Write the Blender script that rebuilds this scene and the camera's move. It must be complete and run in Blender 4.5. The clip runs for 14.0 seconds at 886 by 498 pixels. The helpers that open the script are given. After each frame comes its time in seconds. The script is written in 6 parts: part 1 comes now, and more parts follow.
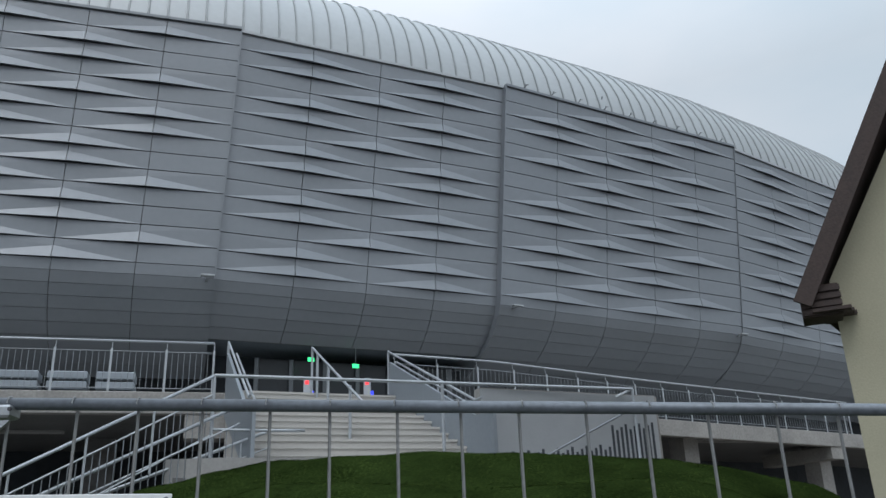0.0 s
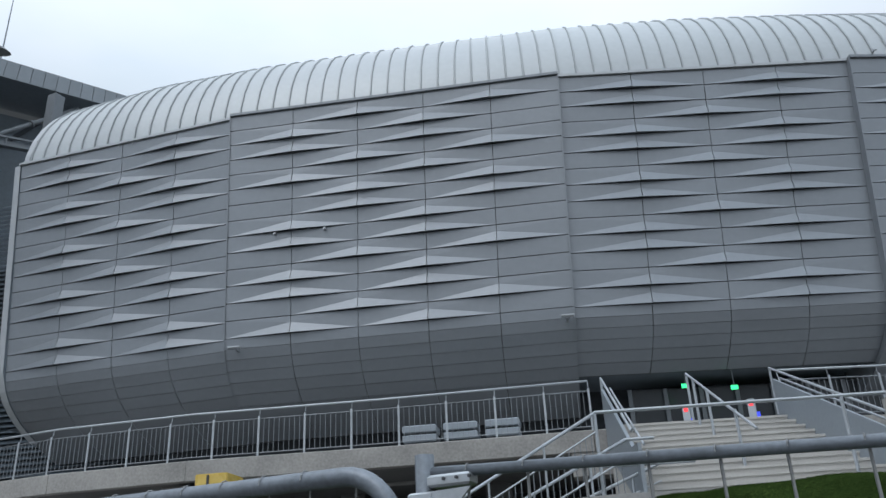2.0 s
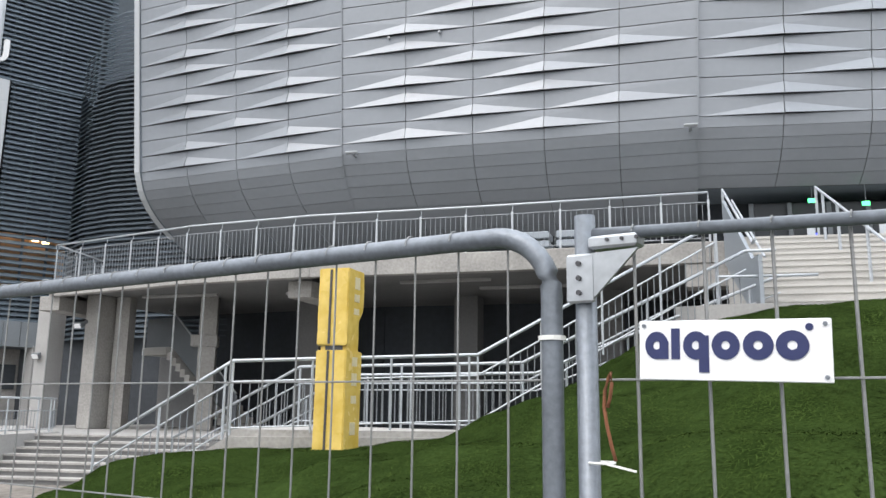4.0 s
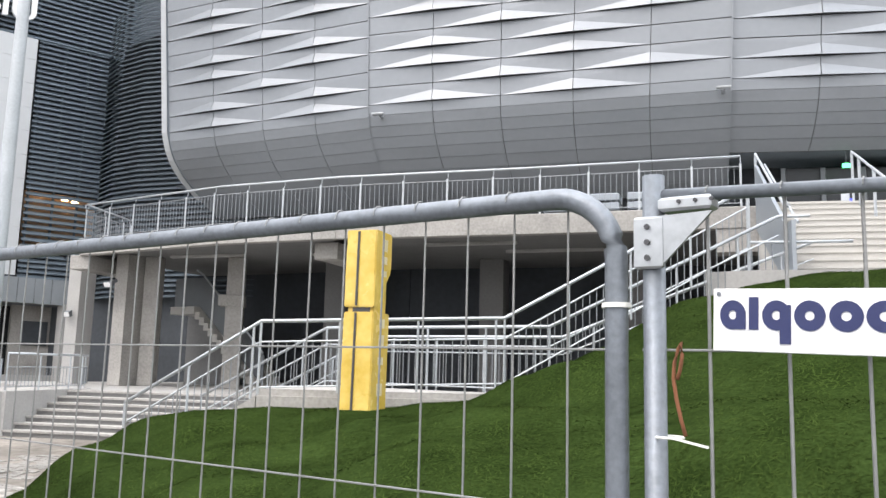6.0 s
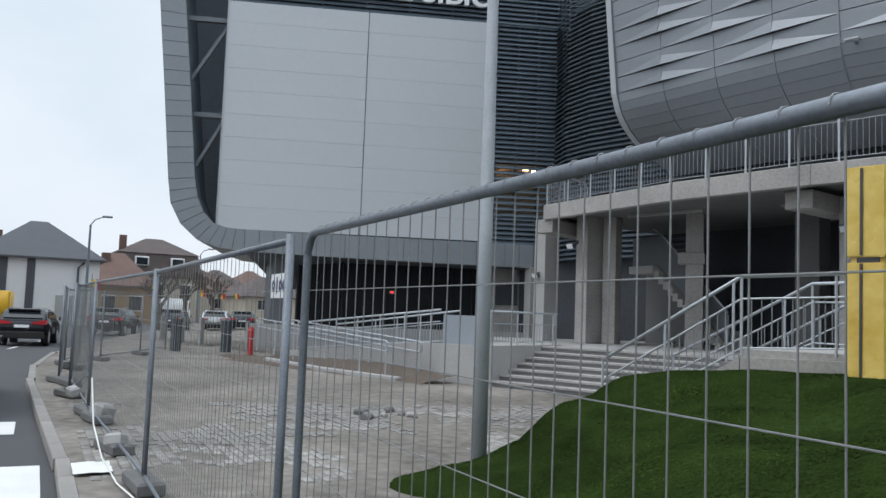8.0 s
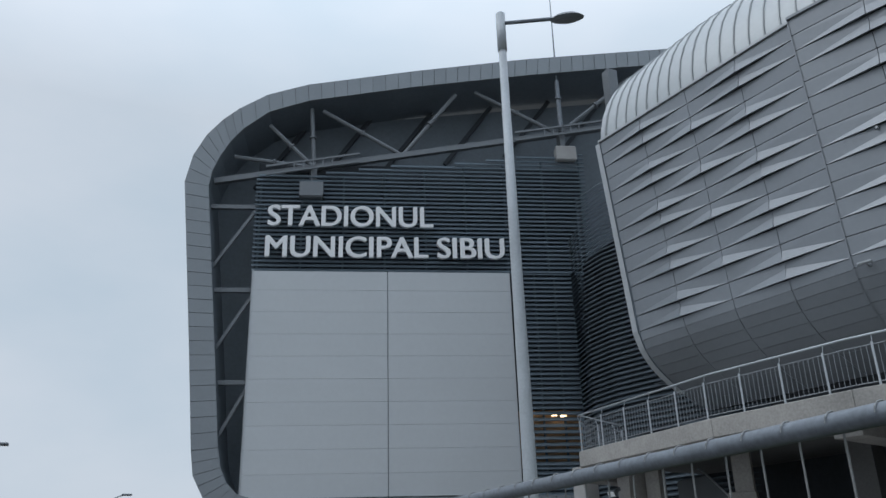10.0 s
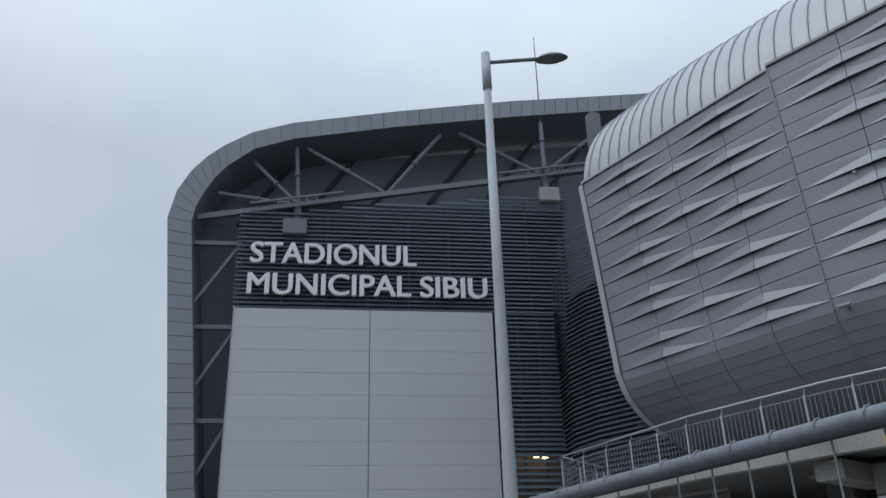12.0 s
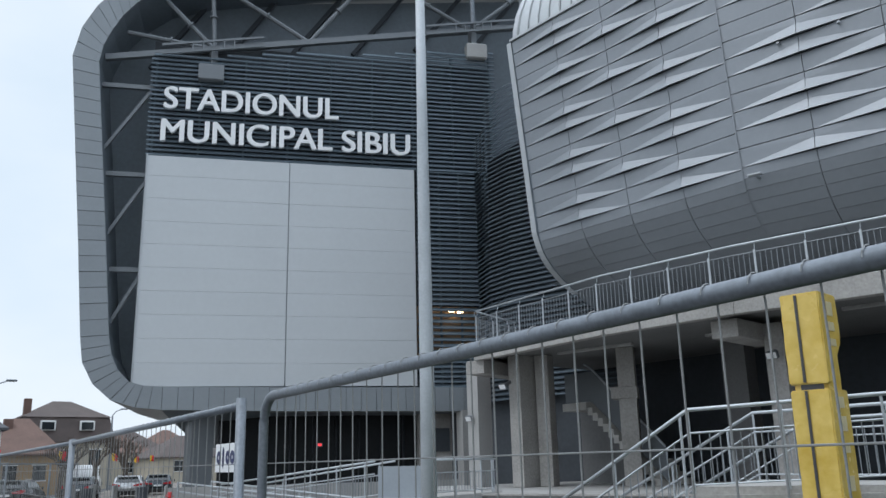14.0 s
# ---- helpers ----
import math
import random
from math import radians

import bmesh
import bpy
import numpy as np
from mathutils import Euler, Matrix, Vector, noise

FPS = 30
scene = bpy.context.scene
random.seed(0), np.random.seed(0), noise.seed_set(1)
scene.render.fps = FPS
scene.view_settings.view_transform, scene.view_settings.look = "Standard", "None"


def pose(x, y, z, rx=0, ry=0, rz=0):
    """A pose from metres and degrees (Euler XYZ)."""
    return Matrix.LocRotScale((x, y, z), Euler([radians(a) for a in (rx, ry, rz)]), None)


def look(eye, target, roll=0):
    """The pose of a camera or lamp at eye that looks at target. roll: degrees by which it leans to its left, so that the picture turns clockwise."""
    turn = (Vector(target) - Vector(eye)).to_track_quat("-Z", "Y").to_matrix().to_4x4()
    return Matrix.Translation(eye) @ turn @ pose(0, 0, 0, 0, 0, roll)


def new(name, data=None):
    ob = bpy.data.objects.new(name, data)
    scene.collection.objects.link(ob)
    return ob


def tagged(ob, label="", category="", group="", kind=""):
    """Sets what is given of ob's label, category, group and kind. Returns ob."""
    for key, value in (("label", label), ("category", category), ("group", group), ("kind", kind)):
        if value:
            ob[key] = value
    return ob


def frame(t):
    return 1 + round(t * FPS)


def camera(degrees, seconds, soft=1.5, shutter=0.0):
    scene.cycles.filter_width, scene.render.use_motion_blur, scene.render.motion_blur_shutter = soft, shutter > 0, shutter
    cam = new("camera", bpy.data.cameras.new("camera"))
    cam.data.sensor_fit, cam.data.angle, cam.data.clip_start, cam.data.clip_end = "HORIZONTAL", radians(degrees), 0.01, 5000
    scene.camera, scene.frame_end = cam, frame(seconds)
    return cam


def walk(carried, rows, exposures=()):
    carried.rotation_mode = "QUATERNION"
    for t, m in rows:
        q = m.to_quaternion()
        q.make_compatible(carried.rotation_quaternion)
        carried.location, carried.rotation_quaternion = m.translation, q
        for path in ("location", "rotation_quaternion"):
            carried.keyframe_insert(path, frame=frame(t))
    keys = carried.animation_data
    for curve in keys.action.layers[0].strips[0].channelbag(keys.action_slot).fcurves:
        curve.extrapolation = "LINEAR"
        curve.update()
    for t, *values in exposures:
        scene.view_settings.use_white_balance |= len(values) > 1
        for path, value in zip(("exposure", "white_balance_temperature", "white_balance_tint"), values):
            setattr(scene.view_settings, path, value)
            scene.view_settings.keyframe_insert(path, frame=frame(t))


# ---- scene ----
cam = camera(56.4, 14.0)
PATH = [
    (0, (-1.158, 0.528, 1.727), (-1.105, 2.4, 2.429), -2.2),
    (0.5, (-1.208, 0.55, 1.748), (-1.396, 2.404, 2.473), -2.1),
    (1, (-1.248, 0.614, 1.77), (-1.651, 2.417, 2.535), -4.2),
    (1.5, (-1.234, 0.525, 1.759), (-1.806, 2.271, 2.548), -3.0),
    (2, (-1.257, 0.532, 1.762), (-1.995, 2.208, 2.567), -2.8),
    (2.4, (-1.276, 0.616, 1.737), (-2.177, 2.226, 2.511), -2.5),
    (2.5, (-1.299, 0.633, 1.743), (-2.228, 2.25, 2.467), -2.3),
    (3, (-1.356, 0.754, 1.729), (-2.346, 2.393, 2.307), -1.2),
    (3.5, (-1.395, 0.709, 1.72), (-2.407, 2.368, 2.195), 0.2),
    (3.7, (-1.39, 0.627, 1.712), (-2.416, 2.291, 2.133), 0.4),
    (5.8, (-1.46, 0.68, 1.731), (-2.538, 2.339, 2.023), 1.4),
    (6, (-1.47, 0.66, 1.722), (-2.569, 2.306, 2.007), 1.5),
    (6.5, (-1.502, 0.627, 1.718), (-2.82, 2.111, 1.967), 1.8),
    (7, (-1.593, 0.625, 1.706), (-3.031, 2.002, 1.9), 1.3),
    (7.5, (-1.944, 0.703, 1.671), (-3.574, 1.851, 1.831), 1.8),
    (8, (-2.214, 0.819, 1.677), (-4.005, 1.695, 1.835), 2.1),
    (8.4, (-2.367, 0.774, 1.718), (-4.203, 1.554, 1.875), 0.6),
    (8.5, (-2.403, 0.755, 1.714), (-4.239, 1.531, 1.878), 0.0),
    (9, (-2.473, 0.785, 1.772), (-4.285, 1.554, 2.123), -1.9),
    (9.2, (-2.434, 0.735, 1.792), (-4.224, 1.505, 2.24), -1.9),
    (11.3, (-2.455, 0.77, 1.771), (-4.059, 1.55, 2.676), -1.8),
    (11.5, (-2.473, 0.773, 1.784), (-4.09, 1.562, 2.659), -1.7),
    (12, (-2.468, 0.751, 1.735), (-4.105, 1.549, 2.563), -1.6),
    (12.5, (-2.494, 0.765, 1.758), (-4.143, 1.577, 2.547), -1.5),
    (13, (-2.506, 0.767, 1.755), (-4.16, 1.651, 2.45), -1.2),
    (13.5, (-2.53, 0.81, 1.757), (-4.184, 1.767, 2.348), -1.4),
    (14, (-2.569, 0.79, 1.745), (-4.22, 1.801, 2.244), -1.4),
]
walk(cam, [(t, look(eye, target, roll)) for t, eye, target, roll in PATH],
     [(0, -0.25, 6400, 10), (0.5, -0.40, 6300, 10), (1.0, -0.28, 6300, 10), (1.5, -0.32, 6400, 10), (2.0, -0.15, 6300, 10), (2.55, 0.14, 6350, 10), (3.0, 0.85, 6700, 13), (3.5, 0.92, 6900, 14), (6.3, 1.28, 7200, 16), (7.0, 1.2, 7000, 14), (7.5, 0.4, 6700, 12), (8.0, 0.12, 6500, 11), (8.5, 0.1, 6400, 10), (9.0, -0.25, 6250, 10), (9.2, -0.28, 6250, 10), (11.3, -0.55, 6200, 10), (12.0, -0.5, 6200, 10), (12.5, -0.46, 6200, 10), (13.0, -0.18, 6300, 10), (14.0, 0.15, 6300, 10)])

# ---------- world, sun, exposure ----------
world = bpy.data.worlds.new("overcast_sky")
scene.world = world
world.use_nodes = True
wn, wl = world.node_tree.nodes, world.node_tree.links
wn.clear()
sky = wn.new("ShaderNodeTexSky")
sky.sky_type = 'NISHITA'
sky.sun_disc = False
sky.sun_elevation, sky.sun_rotation = radians(42), radians(160)
sky.dust_density, sky.air_density = 4.0, 1.0
coord = wn.new("ShaderNodeTexCoord")
cloud = wn.new("ShaderNodeTexNoise")
cloud.inputs["Scale"].default_value, cloud.inputs["Detail"].default_value = 2.2, 5.0
cloud_map = wn.new("ShaderNodeMapping")
cloud_map.inputs["Scale"].default_value = (1, 1, 2.2)
wl.new(coord.outputs["Generated"], cloud_map.inputs["Vector"])
wl.new(cloud_map.outputs["Vector"], cloud.inputs["Vector"])
ramp = wn.new("ShaderNodeValToRGB")
ramp.color_ramp.elements[0].position, ramp.color_ramp.elements[0].color = 0.3, (6.7, 7.9, 8.9, 1)
ramp.color_ramp.elements[1].position, ramp.color_ramp.elements[1].color = 0.7, (8.6, 9.2, 9.9, 1)
wl.new(cloud.outputs["Fac"], ramp.inputs["Fac"])
mix = wn.new("ShaderNodeMixRGB")
mix.inputs["Fac"].default_value = 0.92
wl.new(sky.outputs["Color"], mix.inputs["Color1"])
wl.new(ramp.outputs["Color"], mix.inputs["Color2"])
back = wn.new("ShaderNodeBackground")
back.inputs["Strength"].default_value = 0.1
split = wn.new("ShaderNodeSeparateXYZ")
wl.new(coord.outputs["Generated"], split.inputs["Vector"])
dome = wn.new("ShaderNodeMapRange")     # an overcast dome is brighter overhead than near the horizon
dome.inputs["From Min"].default_value, dome.inputs["From Max"].default_value = 0.5, 1.0
dome.inputs["To Min"].default_value, dome.inputs["To Max"].default_value = 1.0, 2.6
wl.new(split.outputs["Z"], dome.inputs["Value"])
lift = wn.new("ShaderNodeMixRGB")
lift.blend_type = 'MULTIPLY'
lift.inputs["Fac"].default_value = 1.0
wl.new(mix.outputs["Color"], lift.inputs["Color1"])
wl.new(dome.outputs["Result"], lift.inputs["Color2"])
wl.new(lift.outputs["Color"], back.inputs["Color"])
wout = wn.new("ShaderNodeOutputWorld")
wl.new(back.outputs["Background"], wout.inputs["Surface"])

sun = new("sun", bpy.data.lights.new("sun", "SUN"))
sun.data.energy, sun.data.angle, sun.data.color = 0.6, radians(25), (1.0, 0.97, 0.93)
sun.matrix_world = look((0, 0, 30), (4, 14, 10))


# ---------- materials ----------
def material(name, base, rough=0.6, metal=0.0, vary=0.12, scale=3.0, fine=40.0, bump=0.05, tint=None, per_object=0.0, spec=0.5, streak=1.0):
    m = bpy.data.materials.new(name)
    m.use_nodes = True
    n, l = m.node_tree.nodes, m.node_tree.links
    b = n["Principled BSDF"]
    b.inputs["Roughness"].default_value, b.inputs["Metallic"].default_value = rough, metal
    b.inputs["Specular IOR Level"].default_value = spec
    tc = n.new("ShaderNodeTexCoord")
    mp = n.new("ShaderNodeMapping")
    mp.inputs["Scale"].default_value = (1, 1, streak)
    l.new(tc.outputs["Object"], mp.inputs["Vector"])
    n1, n2 = n.new("ShaderNodeTexNoise"), n.new("ShaderNodeTexNoise")
    n1.inputs["Scale"].default_value, n1.inputs["Detail"].default_value = scale, 4
    n2.inputs["Scale"].default_value, n2.inputs["Detail"].default_value = fine, 3
    l.new(mp.outputs["Vector"], n1.inputs["Vector"])
    l.new(mp.outputs["Vector"], n2.inputs["Vector"])
    r = n.new("ShaderNodeValToRGB")
    lo = [c * (1 - vary) for c in base]
    hi = [min(1, c * (1 + vary)) for c in (tint or base)]
    r.color_ramp.elements[0].position, r.color_ramp.elements[0].color = 0.32, (*lo, 1)
    r.color_ramp.elements[1].position, r.color_ramp.elements[1].color = 0.68, (*hi, 1)
    add = n.new("ShaderNodeMath")
    add.operation = 'MULTIPLY_ADD'
    add.inputs[1].default_value, add.inputs[2].default_value = 0.45, 0.0
    l.new(n2.outputs["Fac"], add.inputs[0])
    a2 = n.new("ShaderNodeMath")
    a2.operation = 'MULTIPLY_ADD'
    a2.inputs[1].default_value = 0.55
    l.new(n1.outputs["Fac"], a2.inputs[0])
    l.new(add.outputs[0], a2.inputs[2])
    l.new(a2.outputs[0], r.inputs["Fac"])
    col = r.outputs["Color"]
    if per_object:
        oi = n.new("ShaderNodeObjectInfo")
        hs = n.new("ShaderNodeHueSaturation")
        mr = n.new("ShaderNodeMapRange")
        mr.inputs["To Min"].default_value, mr.inputs["To Max"].default_value = 1 - per_object, 1 + per_object
        l.new(oi.outputs["Random"], mr.inputs["Value"])
        l.new(mr.outputs["Result"], hs.inputs["Value"])
        l.new(col, hs.inputs["Color"])
        col = hs.outputs["Color"]
    l.new(col, b.inputs["Base Color"])
    rr = n.new("ShaderNodeMapRange")
    rr.inputs["To Min"].default_value, rr.inputs["To Max"].default_value = max(0.02, rough - 0.08), min(1, rough + 0.08)
    l.new(n1.outputs["Fac"], rr.inputs["Value"])
    l.new(rr.outputs["Result"], b.inputs["Roughness"])
    if bump:
        bp = n.new("ShaderNodeBump")
        bp.inputs["Strength"].default_value, bp.inputs["Distance"].default_value = bump, 0.02
        l.new(n2.outputs["Fac"], bp.inputs["Height"])
        l.new(bp.outputs["Normal"], b.inputs["Normal"])
    return m


def glow(name, color, strength):
    m = bpy.data.materials.new(name)
    m.use_nodes = True
    b = m.node_tree.nodes["Principled BSDF"]
    b.inputs["Base Color"].default_value = (*color, 1)
    b.inputs["Emission Color"].default_value = (*color, 1)
    b.inputs["Emission Strength"].default_value = strength
    return m


M_PANEL = material("grey_cladding", (0.222, 0.240, 0.262), 0.42, 0.38, 0.05, 0.6, 6, 0.01, per_object=0.025)
M_SEAM = material("dark_joint", (0.03, 0.03, 0.033), 0.8, 0, 0.1)
M_ROOF = material("light_roof_sheet", (0.42, 0.445, 0.46), 0.45, 0.25, 0.05, 0.5, 5, 0.01)
M_RIB = material("roof_seam", (0.33, 0.35, 0.36), 0.5, 0.3, 0.06)
M_TRIM = material("pale_edge_trim", (0.42, 0.44, 0.46), 0.45, 0.3, 0.05)
M_BAND = material("grey_band_cassette", (0.23, 0.252, 0.272), 0.42, 0.35, 0.05, 0.7, 8, 0.01, per_object=0.05)
M_BANDJ = material("grey_cassette_joint", (0.10, 0.11, 0.12), 0.6, 0.2, 0.05)
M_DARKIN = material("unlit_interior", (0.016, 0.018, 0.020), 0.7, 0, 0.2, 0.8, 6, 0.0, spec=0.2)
M_WHITE = material("white_sandwich_panel", (0.50, 0.525, 0.545), 0.45, 0.1, 0.03, 0.35, 5, 0.01, per_object=0.015)
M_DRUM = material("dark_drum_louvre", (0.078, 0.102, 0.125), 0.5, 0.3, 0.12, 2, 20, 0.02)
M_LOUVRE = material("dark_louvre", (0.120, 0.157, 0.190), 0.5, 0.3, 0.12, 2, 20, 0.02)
# own colour of the bins; elsewhere the shade of interiors painted as dark colour
M_VOID = material("dark_bin_and_shade", (0.050, 0.058, 0.068), 0.85, 0, 0.2, 0.8, 6, 0.03)
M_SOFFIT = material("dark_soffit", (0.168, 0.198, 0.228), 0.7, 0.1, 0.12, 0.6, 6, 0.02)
M_STEEL = material("painted_truss_steel", (0.16, 0.175, 0.19), 0.5, 0.3, 0.08)
M_GALV = material("galvanised_steel", (0.40, 0.42, 0.44), 0.42, 0.7, 0.18, 6, 60, 0.04)
M_GALVD = material("weathered_galvanised_tube", (0.170, 0.190, 0.215), 0.46, 0.5, 0.25, 9, 90, 0.05)
M_BAR = material("thin_railing_bar", (0.24, 0.26, 0.28), 0.5, 0.4, 0.1)
M_POLE = material("pale_galvanised_pole", (0.42, 0.45, 0.48), 0.5, 0.2, 0.12, 3, 40, 0.04)
M_DARKGL = material("dark_recessed_glazing", (0.032, 0.037, 0.043), 0.3, 0, 0.1, 1, 5, 0, spec=0.35)
M_WIRE = material("fence_wire", (0.245, 0.25, 0.25), 0.5, 0.5, 0.15, 12, 80, 0.03)
M_RAIL = material("zinc_railing", (0.43, 0.46, 0.49), 0.45, 0.4, 0.1, 4, 40, 0.03)
M_CONC = material("cast_concrete", (0.285, 0.277, 0.264), 0.85, 0, 0.16, 1.1, 18, 0.12, tint=(0.355, 0.343, 0.327))
M_CONCL = material("pale_concrete", (0.355, 0.352, 0.345), 0.85, 0, 0.12, 1.3, 20, 0.1)
# darker copy of the concrete: undercroft shade is put into its colour
M_CONCD = material("shade_dark_concrete", (0.168, 0.168, 0.168), 0.9, 0, 0.15, 0.8, 14, 0.1)
M_STEP = material("white_stair_stone", (0.48, 0.468, 0.445), 0.75, 0, 0.08, 2, 30, 0.05, per_object=0.03)
M_SHEET = material("pale_blue_steel_sheet", (0.30, 0.335, 0.37), 0.5, 0.35, 0.06, 1.2, 14, 0.02)
M_GRASS = material("lawn_soil", (0.0118, 0.0218, 0.0062), 1.0, 0, 0.48, 1.5, 38, 0.25, tint=(0.0200, 0.0345, 0.0092), spec=0.0)
M_BLADE = material("grass_blades", (0.0122, 0.0230, 0.0066), 1.0, 0, 0.52, 1.1, 22, 0.0, tint=(0.0300, 0.0485, 0.0120), spec=0.0)
M_YEL = material("yellow_foil_wrap", (0.60, 0.40, 0.060), 0.26, 0, 0.08, 2.2, 7, 0.3, tint=(0.68, 0.50, 0.14))
M_PRINT = material("faded_print", (0.60, 0.52, 0.32), 0.4, 0, 0.15, 20, 90, 0.05)
M_TAPE = material("dark_tape", (0.05, 0.05, 0.055), 0.5)
M_SIGNW = material("white_sign_plate", (0.78, 0.79, 0.80), 0.4, 0, 0.03, 5, 40, 0.01)
M_BLUE = material("dark_blue_print", (0.018, 0.026, 0.10), 0.45, 0, 0.08)
M_CREAM = material("cream_render", (0.43, 0.405, 0.30), 0.9, 0, 0.08, 1.6, 60, 0.15)
M_TIMBER = material("dark_brown_timber", (0.050, 0.033, 0.029), 0.7, 0, 0.3, 5, 40, 0.15)
M_ASPH = material("asphalt", (0.062, 0.064, 0.068), 0.9, 0, 0.2, 1.3, 120, 0.25)
M_PAVE = material("block_paving_bed", (0.108, 0.095, 0.083), 0.92, 0, 0.25, 0.45, 5, 0.2, tint=(0.225, 0.205, 0.182), spec=0.3)
M_SETT = material("grey_paving_block", (0.185, 0.178, 0.168), 0.88, 0, 0.25, 0.9, 60, 0.15, tint=(0.31, 0.297, 0.275), per_object=0.22, spec=0.3)
M_GROUND = material("far_ground", (0.12, 0.115, 0.105), 0.95, 0, 0.2, 0.1, 3, 0.1)
M_PAINT = material("road_paint", (0.66, 0.66, 0.64), 0.7, 0, 0.1, 2, 50, 0.08)
M_KERB = material("kerb_concrete", (0.25, 0.237, 0.22), 0.85, 0, 0.15, 2, 40, 0.12, per_object=0.06)
M_EARTH = material("bare_earth", (0.105, 0.080, 0.062), 0.95, 0, 0.25, 2, 30, 0.3)
M_CARGREY = material("dark_grey_car_paint", (0.05, 0.06, 0.07), 0.24, 0.5, 0.04, 2, 20, 0)
M_CARBLACK = material("black_car_paint", (0.014, 0.016, 0.02), 0.2, 0.3, 0.04, 2, 20, 0)
M_CARWHITE = material("white_van_paint", (0.72, 0.73, 0.74), 0.3, 0, 0.03, 2, 20, 0)
M_CARYEL = material("yellow_van_paint", (0.62, 0.36, 0.02), 0.35, 0, 0.05, 2, 20, 0)
M_CARSILV = material("silver_car_paint", (0.42, 0.43, 0.44), 0.3, 0.5, 0.04, 2, 20, 0)
M_TYRE = material("tyre_rubber", (0.018, 0.018, 0.018), 0.85, 0, 0.1)
M_GLASS = material("dark_tinted_glass", (0.018, 0.022, 0.026), 0.08, 0, 0.1, 1, 5, 0)
M_REDLENS = material("red_lamp_lens", (0.42, 0.012, 0.018), 0.2, 0, 0.05)
M_RED = material("red_paint", (0.42, 0.018, 0.02), 0.4, 0, 0.1)
M_WALLW = material("white_render", (0.68, 0.68, 0.68), 0.9, 0, 0.06, 0.6, 20, 0.05)
M_SLATE = material("dark_slate_roof", (0.075, 0.078, 0.088), 0.75, 0, 0.15, 1.2, 12, 0.15)
M_TILE = material("red_brown_roof_tiles", (0.135, 0.083, 0.068), 0.85, 0, 0.25, 1.0, 10, 0.2)
M_TILEB = material("brown_roof_tiles", (0.088, 0.070, 0.066), 0.85, 0, 0.2, 1.0, 10, 0.2)
M_OLIVE = material("olive_render", (0.17, 0.17, 0.10), 0.9, 0, 0.1, 0.7, 20, 0.05)
M_BEIGE = material("beige_render", (0.40, 0.36, 0.29), 0.9, 0, 0.12, 0.7, 20, 0.05)
M_OCHRE = material("ochre_render", (0.32, 0.21, 0.11), 0.9, 0, 0.12, 0.7, 20, 0.05)
M_BARK = material("bare_bark", (0.085, 0.068, 0.056), 0.9, 0, 0.25, 5, 40, 0.2)
# distance haze is put into this pale blue
M_MOUNT = material("hazy_blue_hills", (0.36, 0.44, 0.54), 1.0, 0, 0.05, 0.01, 0.1, 0)
M_FLAGY = material("yellow_flag_cloth", (0.75, 0.5, 0.03), 0.8)
M_FLAGR = material("red_flag_cloth", (0.55, 0.02, 0.03), 0.8)
M_FLAGB = material("blue_flag_cloth", (0.03, 0.06, 0.3), 0.8)
# wall colour that carries the warm light of the bay
M_WARMLOUV = material("warm_lit_wall", (0.34, 0.22, 0.13), 0.7, 0, 0.12)
M_BLOCK = material("concrete_fence_foot", (0.13, 0.13, 0.13), 0.9, 0, 0.2, 6, 40, 0.15)
M_ZIP = material("white_plastic_tie", (0.75, 0.75, 0.72), 0.4)
M_RUST = material("rusty_strap", (0.20, 0.075, 0.035), 0.85, 0, 0.3, 12, 60, 0.1)
M_GREEN = glow("green_exit_light", (0.05, 0.9, 0.28), 1.6)
M_REDL = glow("red_signal_light", (1.0, 0.05, 0.06), 1.2)
M_BLUEL = glow("blue_signal_light", (0.05, 0.08, 1.0), 1.0)
M_LAMPW = glow("warm_ceiling_lamp", (1.0, 0.72, 0.42), 6.0)


